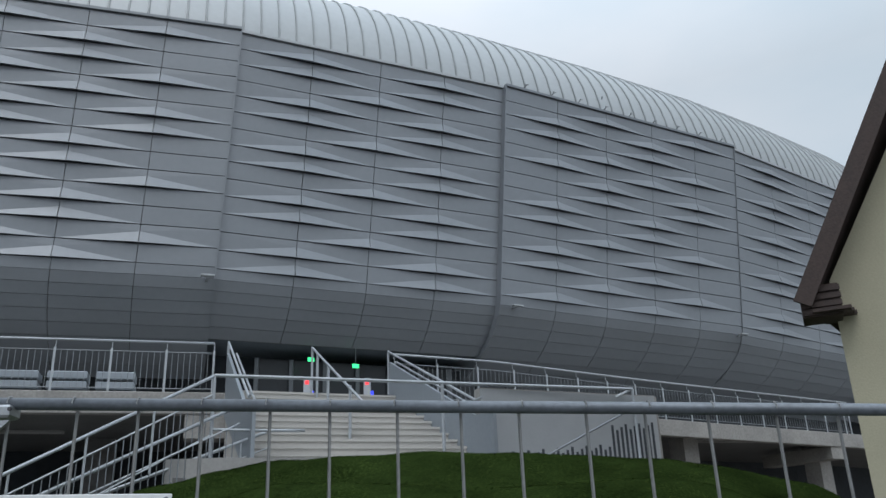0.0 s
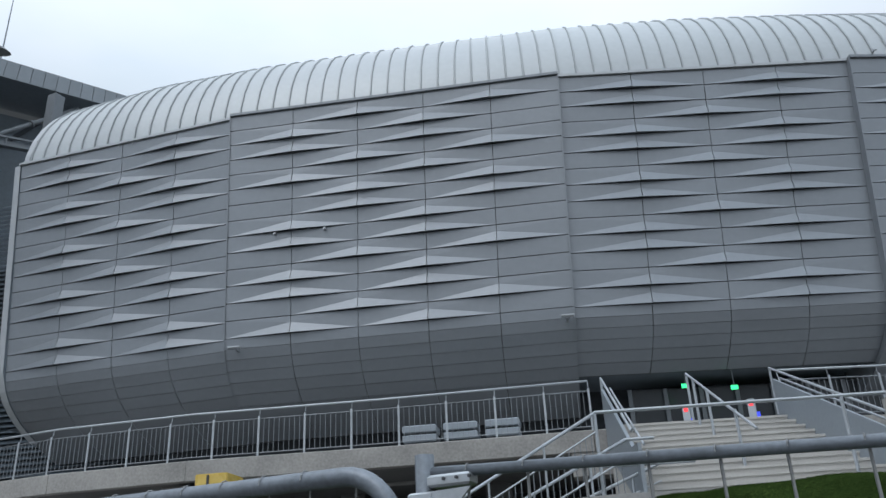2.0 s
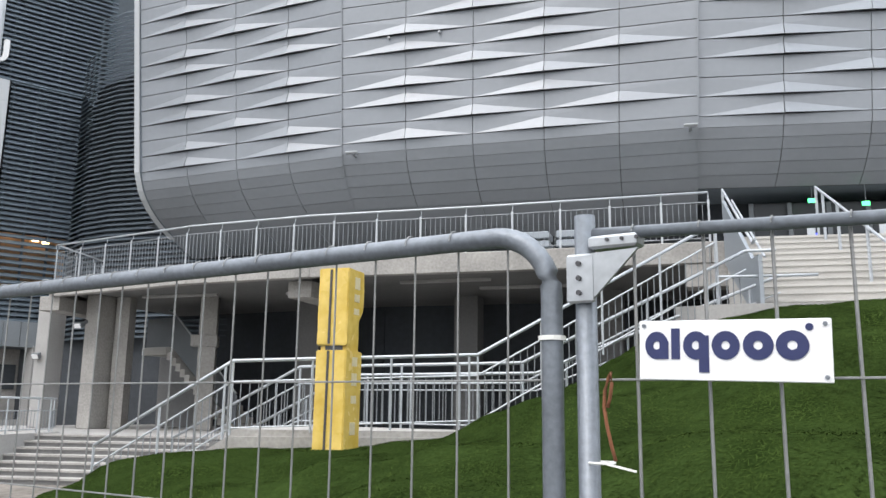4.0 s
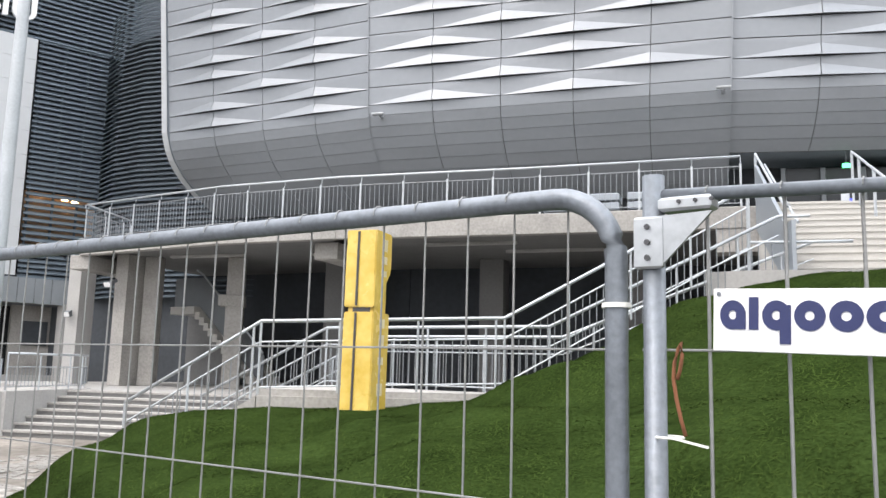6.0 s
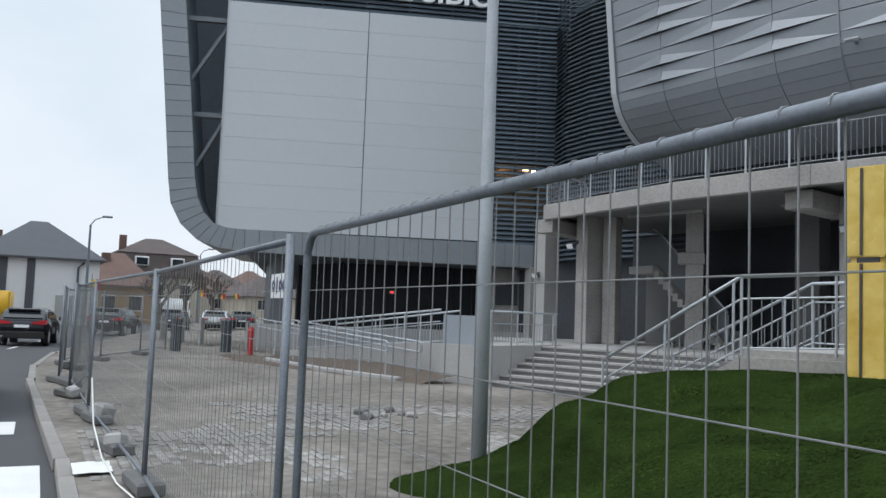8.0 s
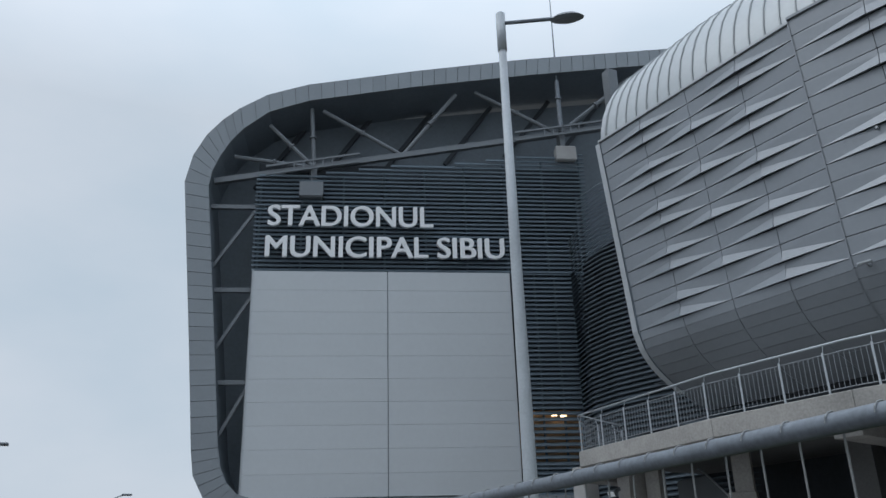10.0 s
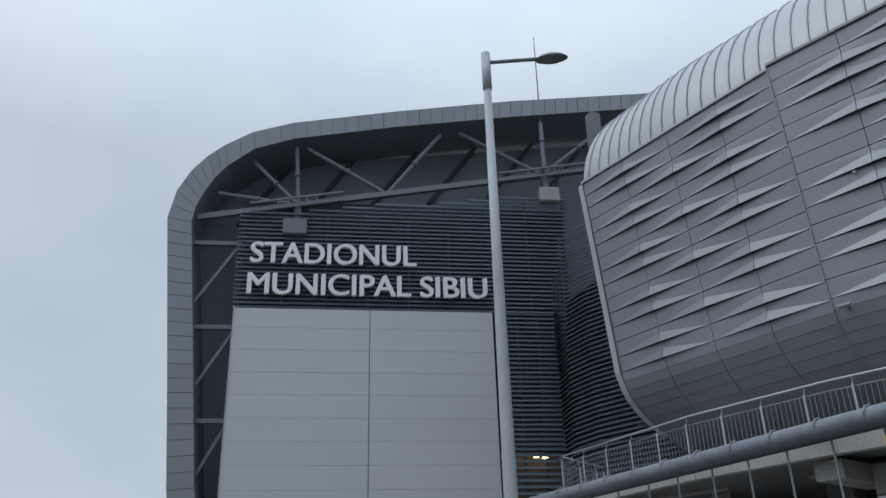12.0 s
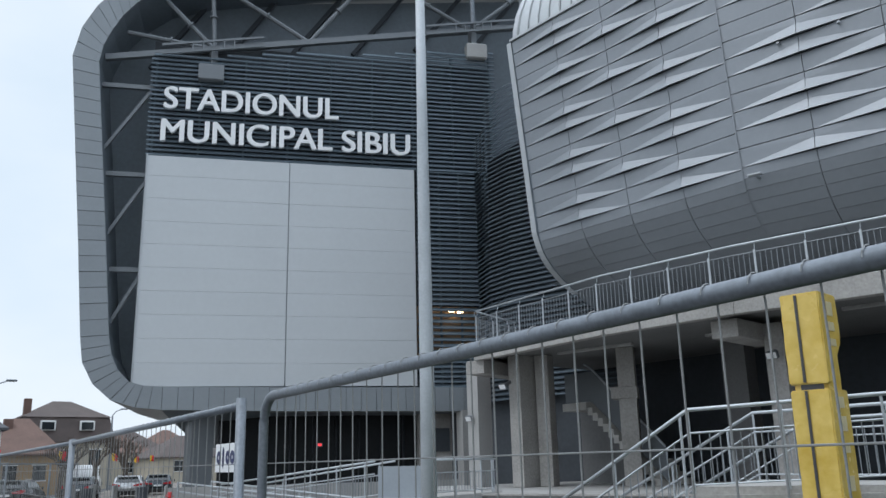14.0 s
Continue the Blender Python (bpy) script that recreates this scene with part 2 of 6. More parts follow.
# ---------- mesh helpers ----------
class Shape:
    """Collects vertices and faces of one mesh."""

    def __init__(self):
        self.v, self.f = [], []

    def add(self, verts, faces):
        k = len(self.v)
        self.v += [tuple(p) for p in verts]
        self.f += [tuple(i + k for i in f) for f in faces]
        return self

    def box(self, lo, hi, m=None, bevel=0.0):
        (x0, y0, z0), (x1, y1, z1) = lo, hi
        if bevel:
            b = bevel
            ring = lambda d, z: [(x0 + d, y0 + d, z), (x1 - d, y0 + d, z), (x1 - d, y1 - d, z), (x0 + d, y1 - d, z)]
            vs = ring(b, z0) + ring(0, z0 + b) + ring(0, z1 - b) + ring(b, z1)
            fs = [(3, 2, 1, 0), (12, 13, 14, 15)]
            for r in range(3):
                for i in range(4):
                    j = (i + 1) % 4
                    fs.append((4 * r + i, 4 * r + j, 4 * r + 4 + j, 4 * r + 4 + i))
        else:
            vs = [(x0, y0, z0), (x1, y0, z0), (x1, y1, z0), (x0, y1, z0), (x0, y0, z1), (x1, y0, z1), (x1, y1, z1), (x0, y1, z1)]
            fs = [(3, 2, 1, 0), (4, 5, 6, 7), (0, 1, 5, 4), (1, 2, 6, 5), (2, 3, 7, 6), (3, 0, 4, 7)]
        if m is not None:
            vs = [m @ Vector(p) for p in vs]
        return self.add(vs, fs)

    def beam(self, p, q, w, h, bevel=0.0):
        """A box bar from p to q, w wide and h high."""
        p, q = Vector(p), Vector(q)
        m = Matrix.Translation(p) @ (q - p).to_track_quat('X', 'Z').to_matrix().to_4x4()
        return self.box((0, -w / 2, -h / 2), ((q - p).length, w / 2, h / 2), m, bevel)

    def tube(self, pts, r, n=8, r2=None):
        pts = [Vector(p) for p in pts]
        rings = []
        up = Vector((0, 0, 1))
        for i, p in enumerate(pts):
            d = ((pts[min(i + 1, len(pts) - 1)] - pts[max(i - 1, 0)])).normalized()
            a = d.cross(up if abs(d.z) < 0.95 else Vector((0, 1, 0))).normalized()
            b = d.cross(a)
            rad = r if r2 is None else r + (r2 - r) * i / (len(pts) - 1)
            rings.append([p + (a * math.cos(2 * math.pi * k / n) + b * math.sin(2 * math.pi * k / n)) * rad for k in range(n)])
        vs = [v for ring in rings for v in ring]
        fs = []
        for i in range(len(pts) - 1):
            for k in range(n):
                j = (k + 1) % n
                fs.append((i * n + k, i * n + j, (i + 1) * n + j, (i + 1) * n + k))
        fs += [tuple(range(n))[::-1], tuple(range((len(pts) - 1) * n, len(pts) * n))]
        return self.add(vs, fs)

    def slab(self, outline, z0, z1):
        """A flat plate with an outline in plan."""
        k = len(outline)
        vs = [(x, y, z0) for x, y in outline] + [(x, y, z1) for x, y in outline]
        fs = [tuple(range(k))[::-1], tuple(range(k, 2 * k))] + [(i, (i + 1) % k, k + (i + 1) % k, k + i) for i in range(k)]
        return self.add(vs, fs)

    def strip(self, a, b):
        """Quads between two rows of points."""
        k = len(a)
        return self.add(list(a) + list(b), [(i, i + 1, k + i + 1, k + i) for i in range(k - 1)])

    def mesh(self, name, mat, smooth=False):
        me = bpy.data.meshes.new(name)
        me.from_pydata(self.v, [], self.f)
        if mat:
            me.materials.append(mat)
        if smooth:
            me.shade_smooth()
        me.update()
        return me


def thing(name, label, category, m=None, group="", kind=""):
    ob = new(name)
    if m is not None:
        ob.matrix_world = m
    return tagged(ob, label, category, group, kind)


def solid(name, shape, mat, label="", category="", kind="", group="", smooth=False):
    """A top-level thing of one mesh."""
    return tagged(new(name, shape.mesh(name, mat, smooth)), label, category, group, kind)


def part(name, shape, mat, parent, label="", smooth=False, m=None):
    ob = new(name, shape if isinstance(shape, bpy.types.Mesh) else shape.mesh(name, mat, smooth))
    ob.parent = parent
    if m is not None:
        ob.matrix_basis = m
    if label:
        ob["label"] = label
    return ob


def fix_normals(ob):
    bm = bmesh.new()
    bm.from_mesh(ob.data)
    bmesh.ops.recalc_face_normals(bm, faces=bm.faces)
    bm.to_mesh(ob.data)
    bm.free()


def along(pts, step):
    """Points and directions every step along a polyline in 3D."""
    out, left = [], 0.0
    for p, q in zip(pts, pts[1:]):
        p, q = Vector(p), Vector(q)
        d = q - p
        n = d.length
        s = left
        while s < n:
            out.append((p + d * (s / n), d.normalized()))
            s += step
        left = s - n
    return out

# ---------- ground ----------
g = Shape().slab([(-1500, -1500), (1500, -1500), (1500, 1500), (-1500, 1500)], -0.6, -0.14)
solid("ground", g, M_GROUND, "flat pale ground round the stadium", "ground", "structure")

KERB = [(30, 1.15), (2, 1.15), (-11.5, 1.12), (-16, 0.95), (-21, 0.78), (-25.5, 0.8), (-31, 1.3), (-40, 3.0), (-60, 8.0), (-120, 25.0)]
road = Shape()
road.strip([(x, y - 9.5, -0.13) for x, y in KERB], [(x, y, -0.13) for x, y in KERB])
road_ob = solid("road", road, M_ASPH, "dark asphalt road beside the stadium", "road", "structure")
fix_normals(road_ob)
pave = Shape()
pave.strip([(x, y + 0.15, -0.004) for x, y in KERB], [(x, 70 + (y - 1) * 2, -0.004) for x, y in KERB])
pave_ob = solid("pavement", pave, M_PAVE, "sandy forecourt of grey block paving", "paving", "structure")
fix_normals(pave_ob)
kerb = thing("kerb", "row of pale concrete kerb stones by the road", "kerb", kind="structure")
kerb_mesh = Shape().box((0, 0, -0.14), (0.98, 0.15, 0.012), bevel=0.012).mesh("kerb_stone", M_KERB)
for p, d in along([(x, y, 0) for x, y in KERB[1:8]], 1.0):
    part("kerb_stone", kerb_mesh, None, kerb, m=Matrix.Translation(p + Vector((0, 0, 0))) @ Matrix.Rotation(math.atan2(d.y, d.x), 4, 'Z') @ Matrix.Translation((0, -0.15, 0)))

# zebra crossing and lane dashes
for (x0, x1, y0, y1) in [(-16.0, -14.75, -3.4, 0.68), (-12.35, -9.0, 0.5, 0.98), (-13.0, -9.0, -0.22, 0.3), (-13.0, -9.0, -1.22, -0.7), (-13.0, -9.0, -2.22, -1.7), (-13.0, -9.0, -3.22, -2.7)]:
    s = Shape().box((x0, y0, -0.126), (x1, y1, -0.122))
    solid("zebra_stripe", s, M_PAINT, "white painted stripe on dark asphalt", "road marking", "", "zebra crossing")
for i in range(8):
    s = Shape().box((0, -0.06, -0.126), (1.6, 0.06, -0.122), pose(-20 - i * 3.2, -0.45 + max(0, i - 4) * 0.5, 0, 0, 0, 180 - 10 * (i > 4)))
    solid("lane_dash", s, M_PAINT, "short white lane dash on dark asphalt", "road marking", "", "lane dashes")


# ---------- lawn mound ----------
HUMPS = [(-5.3, 13.3, 2.9), (-4.3, 13.4, 3.1), (-3.4, 13.5, 3.2), (-2.3, 13.5, 3.22), (-1.2, 13.5, 3.2), (0, 13.5, 3.16), (1.2, 13.5, 3.1), (2.2, 13.5, 3.02), (3.2, 13.3, 2.92), (3.7, 13.2, 2.76), (4.1, 13.0, 2.55), (5.2, 13, 1.9), (6.6, 13, 1.1), (8.5, 12.5, 0.0),
         (-10.5, 6.0, 0.3), (-10.85, 7.25, 0.68), (-10.9, 8.0, 1.02), (-10.45, 8.5, 1.1), (-9.9, 9.0, 1.14), (-9.0, 9.7, 1.14), (-8.3, 10.5, 1.18), (-7.7, 11.0, 1.27), (-6.95, 11.6, 1.56), (-6.35, 12.2, 2.05), (-5.7, 12.6, 2.5), (-5.0, 13.0, 2.88),
         (-8.6, 9.0, 1.14), (-7.4, 9.9, 1.28), (-9.8, 8.0, 1.0), (-8.4, 7.5, 0.86), (-9.6, 6.6, 0.55), (-9.0, 5.6, 0.34), (-9.7, 4.9, 0.14), (-7, 6.2, 0.75), (-5, 6.6, 1.1), (-2.5, 7.5, 1.55), (1, 7.5, 1.55), (4, 8, 1.0),
         (-6.2, 10.2, 1.68), (-5.2, 9.6, 1.85), (-2.5, 10.8, 2.6), (1, 10.8, 2.5), (4.5, 11, 1.7), (-4.2, 11.6, 2.5), (-7, 8.2, 1.15), (-5.5, 8, 1.35),
         (-9.0, 3.0, -0.2), (-8, 4, 0.15), (-6, 2.4, -0.02), (-6, 4, 0.35), (-3, 2.3, 0.02), (-3, 4.5, 0.6), (0, 2.3, 0.02), (0, 4.5, 0.65), (3, 2.3, 0.0), (3, 4.5, 0.5), (6, 2.4, -0.1), (9, 5, -0.2), (9, 9, -0.2),
         (-12, 3, -0.35), (-13.2, 5, -0.4), (-11.3, 4.2, -0.3), (-11.5, 5.6, -0.25), (-12.4, 6.6, -0.35), (-12.2, 7.6, -0.25), (-13.4, 8.6, -0.4), (-10.4, 2.6, -0.3), (-13, 2.2, -0.4), (-10.5, 4.6, -0.08), (-10.9, 5.4, -0.06), (-10.3, 3.8, -0.15), (-9.75, 4.3, 0.06), (-9.35, 3.95, -0.06), (-9.9, 4.55, 0.09), (-10.1, 5.0, 0.10),
         (-10.8, 10.2, 0.5), (-9.4, 11.2, 0.6), (-7.6, 12.6, 0.9), (-12, 9.4, -0.3), (-6.4, 14, 1.2)]


def lawn_height(x, y):
    top = bottom = 0.0
    for hx, hy, hz in HUMPS:
        w = 1.0 / (((x - hx) ** 2 + (y - hy) ** 2) ** 1.9 + 0.04)
        top += w * hz
        bottom += w
    return top / bottom + 0.035 * noise.noise((x * 0.9, y * 0.9, 3.0)) + 0.012 * noise.noise((x * 4, y * 4, 7.0))


lawn = Shape()
nx, ny = 116, 62
grid = [[(x := -13.5 + i * 0.2, y := 2.15 + j * 0.185, lawn_height(x, y)) for i in range(nx)] for j in range(ny)]
verts = [p for row in grid for p in row]
faces = []
for j in range(ny - 1):
    for i in range(nx - 1):
        if max(grid[j][i][2], grid[j + 1][i][2], grid[j][i + 1][2], grid[j + 1][i + 1][2]) > -0.02:
            faces.append((j * nx + i, j * nx + i + 1, (j + 1) * nx + i + 1, (j + 1) * nx + i))
lawn.add(verts, faces)
lawn_ob = solid("lawn_mound", lawn, M_GRASS, "smooth green turfed mound in front of the stadium", "lawn", "structure", smooth=True)


def lawn_at(x, y):
    """Height on the sheet itself, between its grid points."""
    i, j = min(nx - 2, max(0, int((x + 13.5) / 0.2))), min(ny - 2, max(0, int((y - 2.15) / 0.185)))
    f, g = (x + 13.5) / 0.2 - i, (y - 2.15) / 0.185 - j
    a = grid[j][i][2] * (1 - f) + grid[j][i + 1][2] * f
    b = grid[j + 1][i][2] * (1 - f) + grid[j + 1][i + 1][2] * f
    return a * (1 - g) + b * g

# ---------- stadium: curved grey bowl ----------
stadium = thing("stadium_bowl", "grey metal-clad stadium bowl with folded facade panels and pale barrel roof", "stadium")
TOP, ROW, ROWS = 17.5, 0.565, 14
LOW = TOP - ROW * ROWS          # below it the cladding is plain
FOLD_A = "YXXYXYYXXYXXYX"
FOLD_B = "XXYXXYXXYXXYXX"
# (start, end, columns, fold rows, depth of the face in front of the plan line)
SECTIONS = [((-25.98, 18.42), (-17.3, 19.66), 4, FOLD_B, -0.03),
            ((-17.3, 19.60), (-6.62, 22.62), 5, FOLD_A, 0.10),
            ((-6.62, 22.66), (2.0, 26.34), 4, FOLD_B, -0.03),
            ((2.0, 26.28), (12.1, 31.55), 5, FOLD_A, 0.10),
            ((12.1, 31.62), (21.2, 37.9), 4, FOLD_B, -0.03),
            ((21.2, 37.7), (29.5, 45.0), 5, FOLD_A, 0.1)]


def lower_profile(k):
    """Depth inwards and height of the k-th plain joint, curving in under the bowl."""
    a = k / 6
    return 1.15 * a ** 2.1, LOW - 1.98 * a + 0.16 * a * a


def taper(x, z):
    """The bowl narrows towards its foot: shift along the face at a place and height."""
    return (-0.068 if x < -13 else -0.052) * (x + 13.0) * (TOP - z) / 7.91


for (p, q, cols, folds, proud) in SECTIONS:
    p, q = Vector((*p, 0)), Vector((*q, 0))
    run = q - p
    u = run.normalized()
    out = Vector((u.y, -u.x, 0))
    entrance = -8 < p.x < -5                           # the bay over the entrance ends higher
    NLOW = 6 if entrance else 9
    fold_in = lambda k: lower_profile(k * (0.96 if entrance else 1.0))
    sec = part("facade_section", Shape().add([], []), None, stadium)
    back_shape = Shape()
    lp = lambda e, z: e + u * taper(e.x, z)
    back_shape.strip([lp(p, TOP) + out * (proud - 0.05) + Vector((0, 0, TOP)), lp(q, TOP) + out * (proud - 0.05) + Vector((0, 0, TOP))],
                     [lp(p, LOW) + out * (proud - 0.05) + Vector((0, 0, LOW)), lp(q, LOW) + out * (proud - 0.05) + Vector((0, 0, LOW))])
    prev = None
    for k in range(NLOW + 1):
        d, z = fold_in(k)
        row_pts = [lp(p, z) + out * (proud - 0.05 - d) + Vector((0, 0, z)), lp(q, z) + out * (proud - 0.05 - d) + Vector((0, 0, z))]
        if prev:
            back_shape.strip(prev, row_pts)
        prev = row_pts
    part("joint_backing", back_shape, M_SEAM, sec)
    w = run.length / cols
    gap = 0.010                 # upright joints are finer than the level ones
    slot = 0.014
    for c in range(cols):
        a, b = p + u * (c * w + gap), p + u * ((c + 1) * w - gap)
        for r in range(ROWS):
            z1, z0 = TOP - r * ROW - slot, TOP - (r + 1) * ROW + slot
            kind = folds[r]
            left_node, right_node = c, c + 1
            node_on = lambda n: 0 < n < cols and (n % 2 == (1 if kind == "X" else 0))
            push = 0.122 + 0.03 * random.random()
            o = out * proud
            P = lambda base, z, e=0.0: base + o + out * e + Vector((0, 0, z)) + u * taper(base.x, z)
            s = Shape()
            inn = out * -0.05
            if node_on(right_node) or node_on(left_node):
                n_, f_ = (b, a) if node_on(right_node) else (a, b)
                zm = z0 + (z1 - z0) * 0.62
                vs = [P(f_, z1), P(n_, z1), P(n_, zm, 0.012), P(n_, z0 - 0.02, push), P(f_, z0), P(n_, z0 + 0.03) + inn, P(f_, z0) + inn, P(n_, zm) + inn, P(n_, z1) + inn, P(f_, z1) + inn]
                fs = [(0, 1, 2, 4), (4, 2, 3), (3, 5, 6, 4), (2, 7, 5, 3), (1, 8, 7, 2), (0, 9, 8, 1), (0, 4, 6, 9)]
            else:
                vs = [P(a, z1), P(b, z1), P(b, z0), P(a, z0), P(a, z1) + inn, P(b, z1) + inn, P(b, z0) + inn, P(a, z0) + inn]
                fs = [(0, 3, 2, 1), (0, 1, 5, 4), (1, 2, 6, 5), (2, 3, 7, 6), (3, 0, 4, 7)]
            s.add(vs, fs)
            fix_normals(part("panel", s, M_PANEL, sec))
        for k in range(NLOW):
            d1, z1 = fold_in(k)
            d0, z0 = fold_in(k + 1)
            s = Shape()
            vs = []
            for e in (0, -0.05):
                vs += [a + u * taper(a.x, z1) + out * (proud - d1 + e) + Vector((0, 0, z1 - gap * 0.6)), b + u * taper(b.x, z1) + out * (proud - d1 + e) + Vector((0, 0, z1 - gap * 0.6)),
                       b + u * taper(b.x, z0) + out * (proud - d0 + e) + Vector((0, 0, z0 + gap * 0.6)), a + u * taper(a.x, z0) + out * (proud - d0 + e) + Vector((0, 0, z0 + gap * 0.6))]
            s.add(vs, [(0, 3, 2, 1), (0, 1, 5, 4), (1, 2, 6, 5), (2, 3, 7, 6), (3, 0, 4, 7)])
            fix_normals(part("panel", s, M_PANEL, sec))
    # side returns where one section stands proud of the next, and the coping
    for end in (p, q):
        s = Shape()
        sgn = u * (0.012 if end is q else -0.012)
        prof = [(proud + 0.03, TOP + 0.05), (proud + 0.03, LOW)] + [(proud + 0.03 - fold_in(k)[0], fold_in(k)[1]) for k in range(1, NLOW + 1)]
        A = [lp(end, z) + sgn + out * d + Vector((0, 0, z)) for d, z in prof]
        B = [lp(end, z) + sgn + out * min(d - 0.3, -2.9 if z < LOW + 0.1 else -0.5) + Vector((0, 0, z)) for d, z in prof]
        A2 = [v - sgn * 3 for v in A]
        s.strip(A, B).strip(A2, A)
        fix_normals(part("side_return", s, M_PANEL, sec))
    s = Shape().beam(p + out * (proud - 0.1) + Vector((0, 0, TOP + 0.06)), q + out * (proud - 0.1) + Vector((0, 0, TOP + 0.06)), 0.34, 0.09)
    part("coping", s, M_TRIM if proud < 0 else M_PANEL, sec)

# barrel roof behind the facade line
PLAN = [Vector((-25.85, 18.72, 0)), Vector((-21.5, 19.1, 0)), Vector((-17.3, 19.95, 0)), Vector((-12, 21.4, 0)), Vector((-6.6, 23.0, 0)), Vector((-2.3, 24.7, 0)), Vector((2, 26.7, 0)), Vector((7, 29.2, 0)),
        Vector((12.1, 32.0, 0)), Vector((16.6, 34.9, 0)), Vector((21.2, 38.1, 0)), Vector((29.5, 45.3, 0))]


def roof_arc(p, inward, n=14):
    pts = []
    for k in range(n + 1):
        th = radians(118) * k / n
        pts.append(p + inward * (6.0 * (1 - math.cos(th))) + Vector((0, 0, TOP - 0.1 + 5.2 * math.sin(th))))
    return pts


stations = along(PLAN, 0.58)
sheet = Shape()
arcs = []
for i, (p, d) in enumerate(stations):
    lo, hi = stations[max(0, i - 6)][1], stations[min(len(stations) - 1, i + 6)][1]
    dd = (lo + hi).normalized()
    arcs.append((roof_arc(p, Vector((-dd.y, dd.x, 0))), dd))
low_a = [v[0] - Vector((0, 0, 0.06)) for v, _ in arcs]
sheet.strip([v + Vector((0, 0, 0.04)) for v in low_a], low_a)
roof = part("roof", sheet, M_ROOF, stadium, "pale barrel-vaulted metal roof")
for (a, _), (b, _) in zip(arcs, arcs[1:]):
    part("roof_sheet", Shape().strip(a, b), M_ROOF, roof, smooth=True)
for a, dd in arcs:
    s = Shape()
    up = [v + (v - (a[0] + Vector((-dd.y, dd.x, 0)) * 6)).normalized() * 0.05 for v in a]
    s.strip([v - dd * 0.034 for v in a], [v - dd * 0.022 for v in up])
    s.strip([v - dd * 0.022 for v in up], [v + dd * 0.022 for v in up])
    s.strip([v + dd * 0.022 for v in up], [v + dd * 0.034 for v in a])
    part("roof_seam", s, M_RIB, roof)
# end wall and its pale edge trim
u0 = (PLAN[1] - PLAN[0]).normalized()
in0 = Vector((-u0.y, u0.x, 0))
end_prof = [lower_profile(k) for k in range(7, 0, -1)]
corner = Vector((-25.98, 18.42, 0))
face = [corner + u0 * taper(corner.x, z) + in0 * (d + 0.05) + Vector((0, 0, z)) for d, z in end_prof] + [corner + u0 * taper(corner.x, z) + Vector((0, 0, z)) for z in (LOW, 13.5, TOP)] + roof_arc(corner + in0 * 0.3, in0)
s = Shape()
s.strip(face, [v - u0 * 0.0 + in0 * 0.9 + Vector((0, 0, -0.35 if v.z > TOP else 0)) for v in face])
fix_normals(part("end_wall", s, M_TRIM, stadium))
s = Shape()
s.strip([v - u0 * 0.22 for v in face], [v + u0 * 0.03 for v in face])
fix_normals(part("edge_trim", s, M_TRIM, stadium, "pale grey folded edge trim"))
s = Shape().add([v + u0 * 0.05 for v in face] + [face[0] + in0 * 9, face[-1] + in0 * 0.0], [tuple(range(len(face) + 2))])
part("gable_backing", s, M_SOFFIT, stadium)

# lower body of the bowl: recess under the cladding, its shade put into dark colour
def plan_offset(pts, d):
    res = []
    for i, v in enumerate(pts):
        t = (pts[min(i + 1, len(pts) - 1)] - pts[max(i - 1, 0)]).normalized()
        res.append(v + Vector((-t.y, t.x, 0)) * d)
    return res


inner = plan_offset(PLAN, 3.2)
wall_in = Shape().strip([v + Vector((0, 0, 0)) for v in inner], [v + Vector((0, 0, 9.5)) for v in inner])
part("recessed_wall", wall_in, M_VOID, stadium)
soff = Shape().strip([v + Vector((0, 0, 8.0)) for v in plan_offset(PLAN, 0.9)], [v + Vector((0, 0, 7.95)) for v in inner])
part("soffit", soff, M_SOFFIT, stadium)
body_top = Shape().strip([v + Vector((0, 0, TOP + 5.0)) for v in plan_offset(PLAN, 8)], [v + Vector((0, 0, TOP + 3.0)) for v in plan_offset(PLAN, 20)])
part("upper_roof", body_top, M_ROOF, stadium)
# entrance glazing behind the stairs
e0, e1 = Vector((-6.2, 25.1, 0)), Vector((1.6, 28.5, 0))
for k in range(8):
    a = e0.lerp(e1, k / 8)
    part("entrance_mullion", Shape().beam(a + Vector((0, 0, 5.2)), a + Vector((0, 0, 7.6)), 0.09, 0.12), M_STEEL, stadium)
part("entrance_glazing", Shape().beam(e0 + Vector((0, 0.1, 6.4)), e1 + Vector((0, 0.1, 6.4)), 0.05, 2.4), M_DARKGL, stadium)

# small lamps on the facade
for i, (x, y) in enumerate([(-16.5, 19.55), (-7.05, 22.15), (1.8, 25.95), (10.75, 30.6)]):
    lamp = thing("facade_lamp", "small white flat wall lamp on grey cladding", "wall lamp", pose(x, y, 9.2, 0, 0, 18 if x < 0 else 27), "facade lamps")
    part("lamp_body", Shape().box((-0.18, -0.24, -0.025), (0.18, -0.07, 0.025), bevel=0.012), M_TRIM, lamp)
    part("lamp_arm", Shape().box((-0.04, -0.07, -0.03), (0.04, 0.4, 0.03)), M_GALV, lamp)


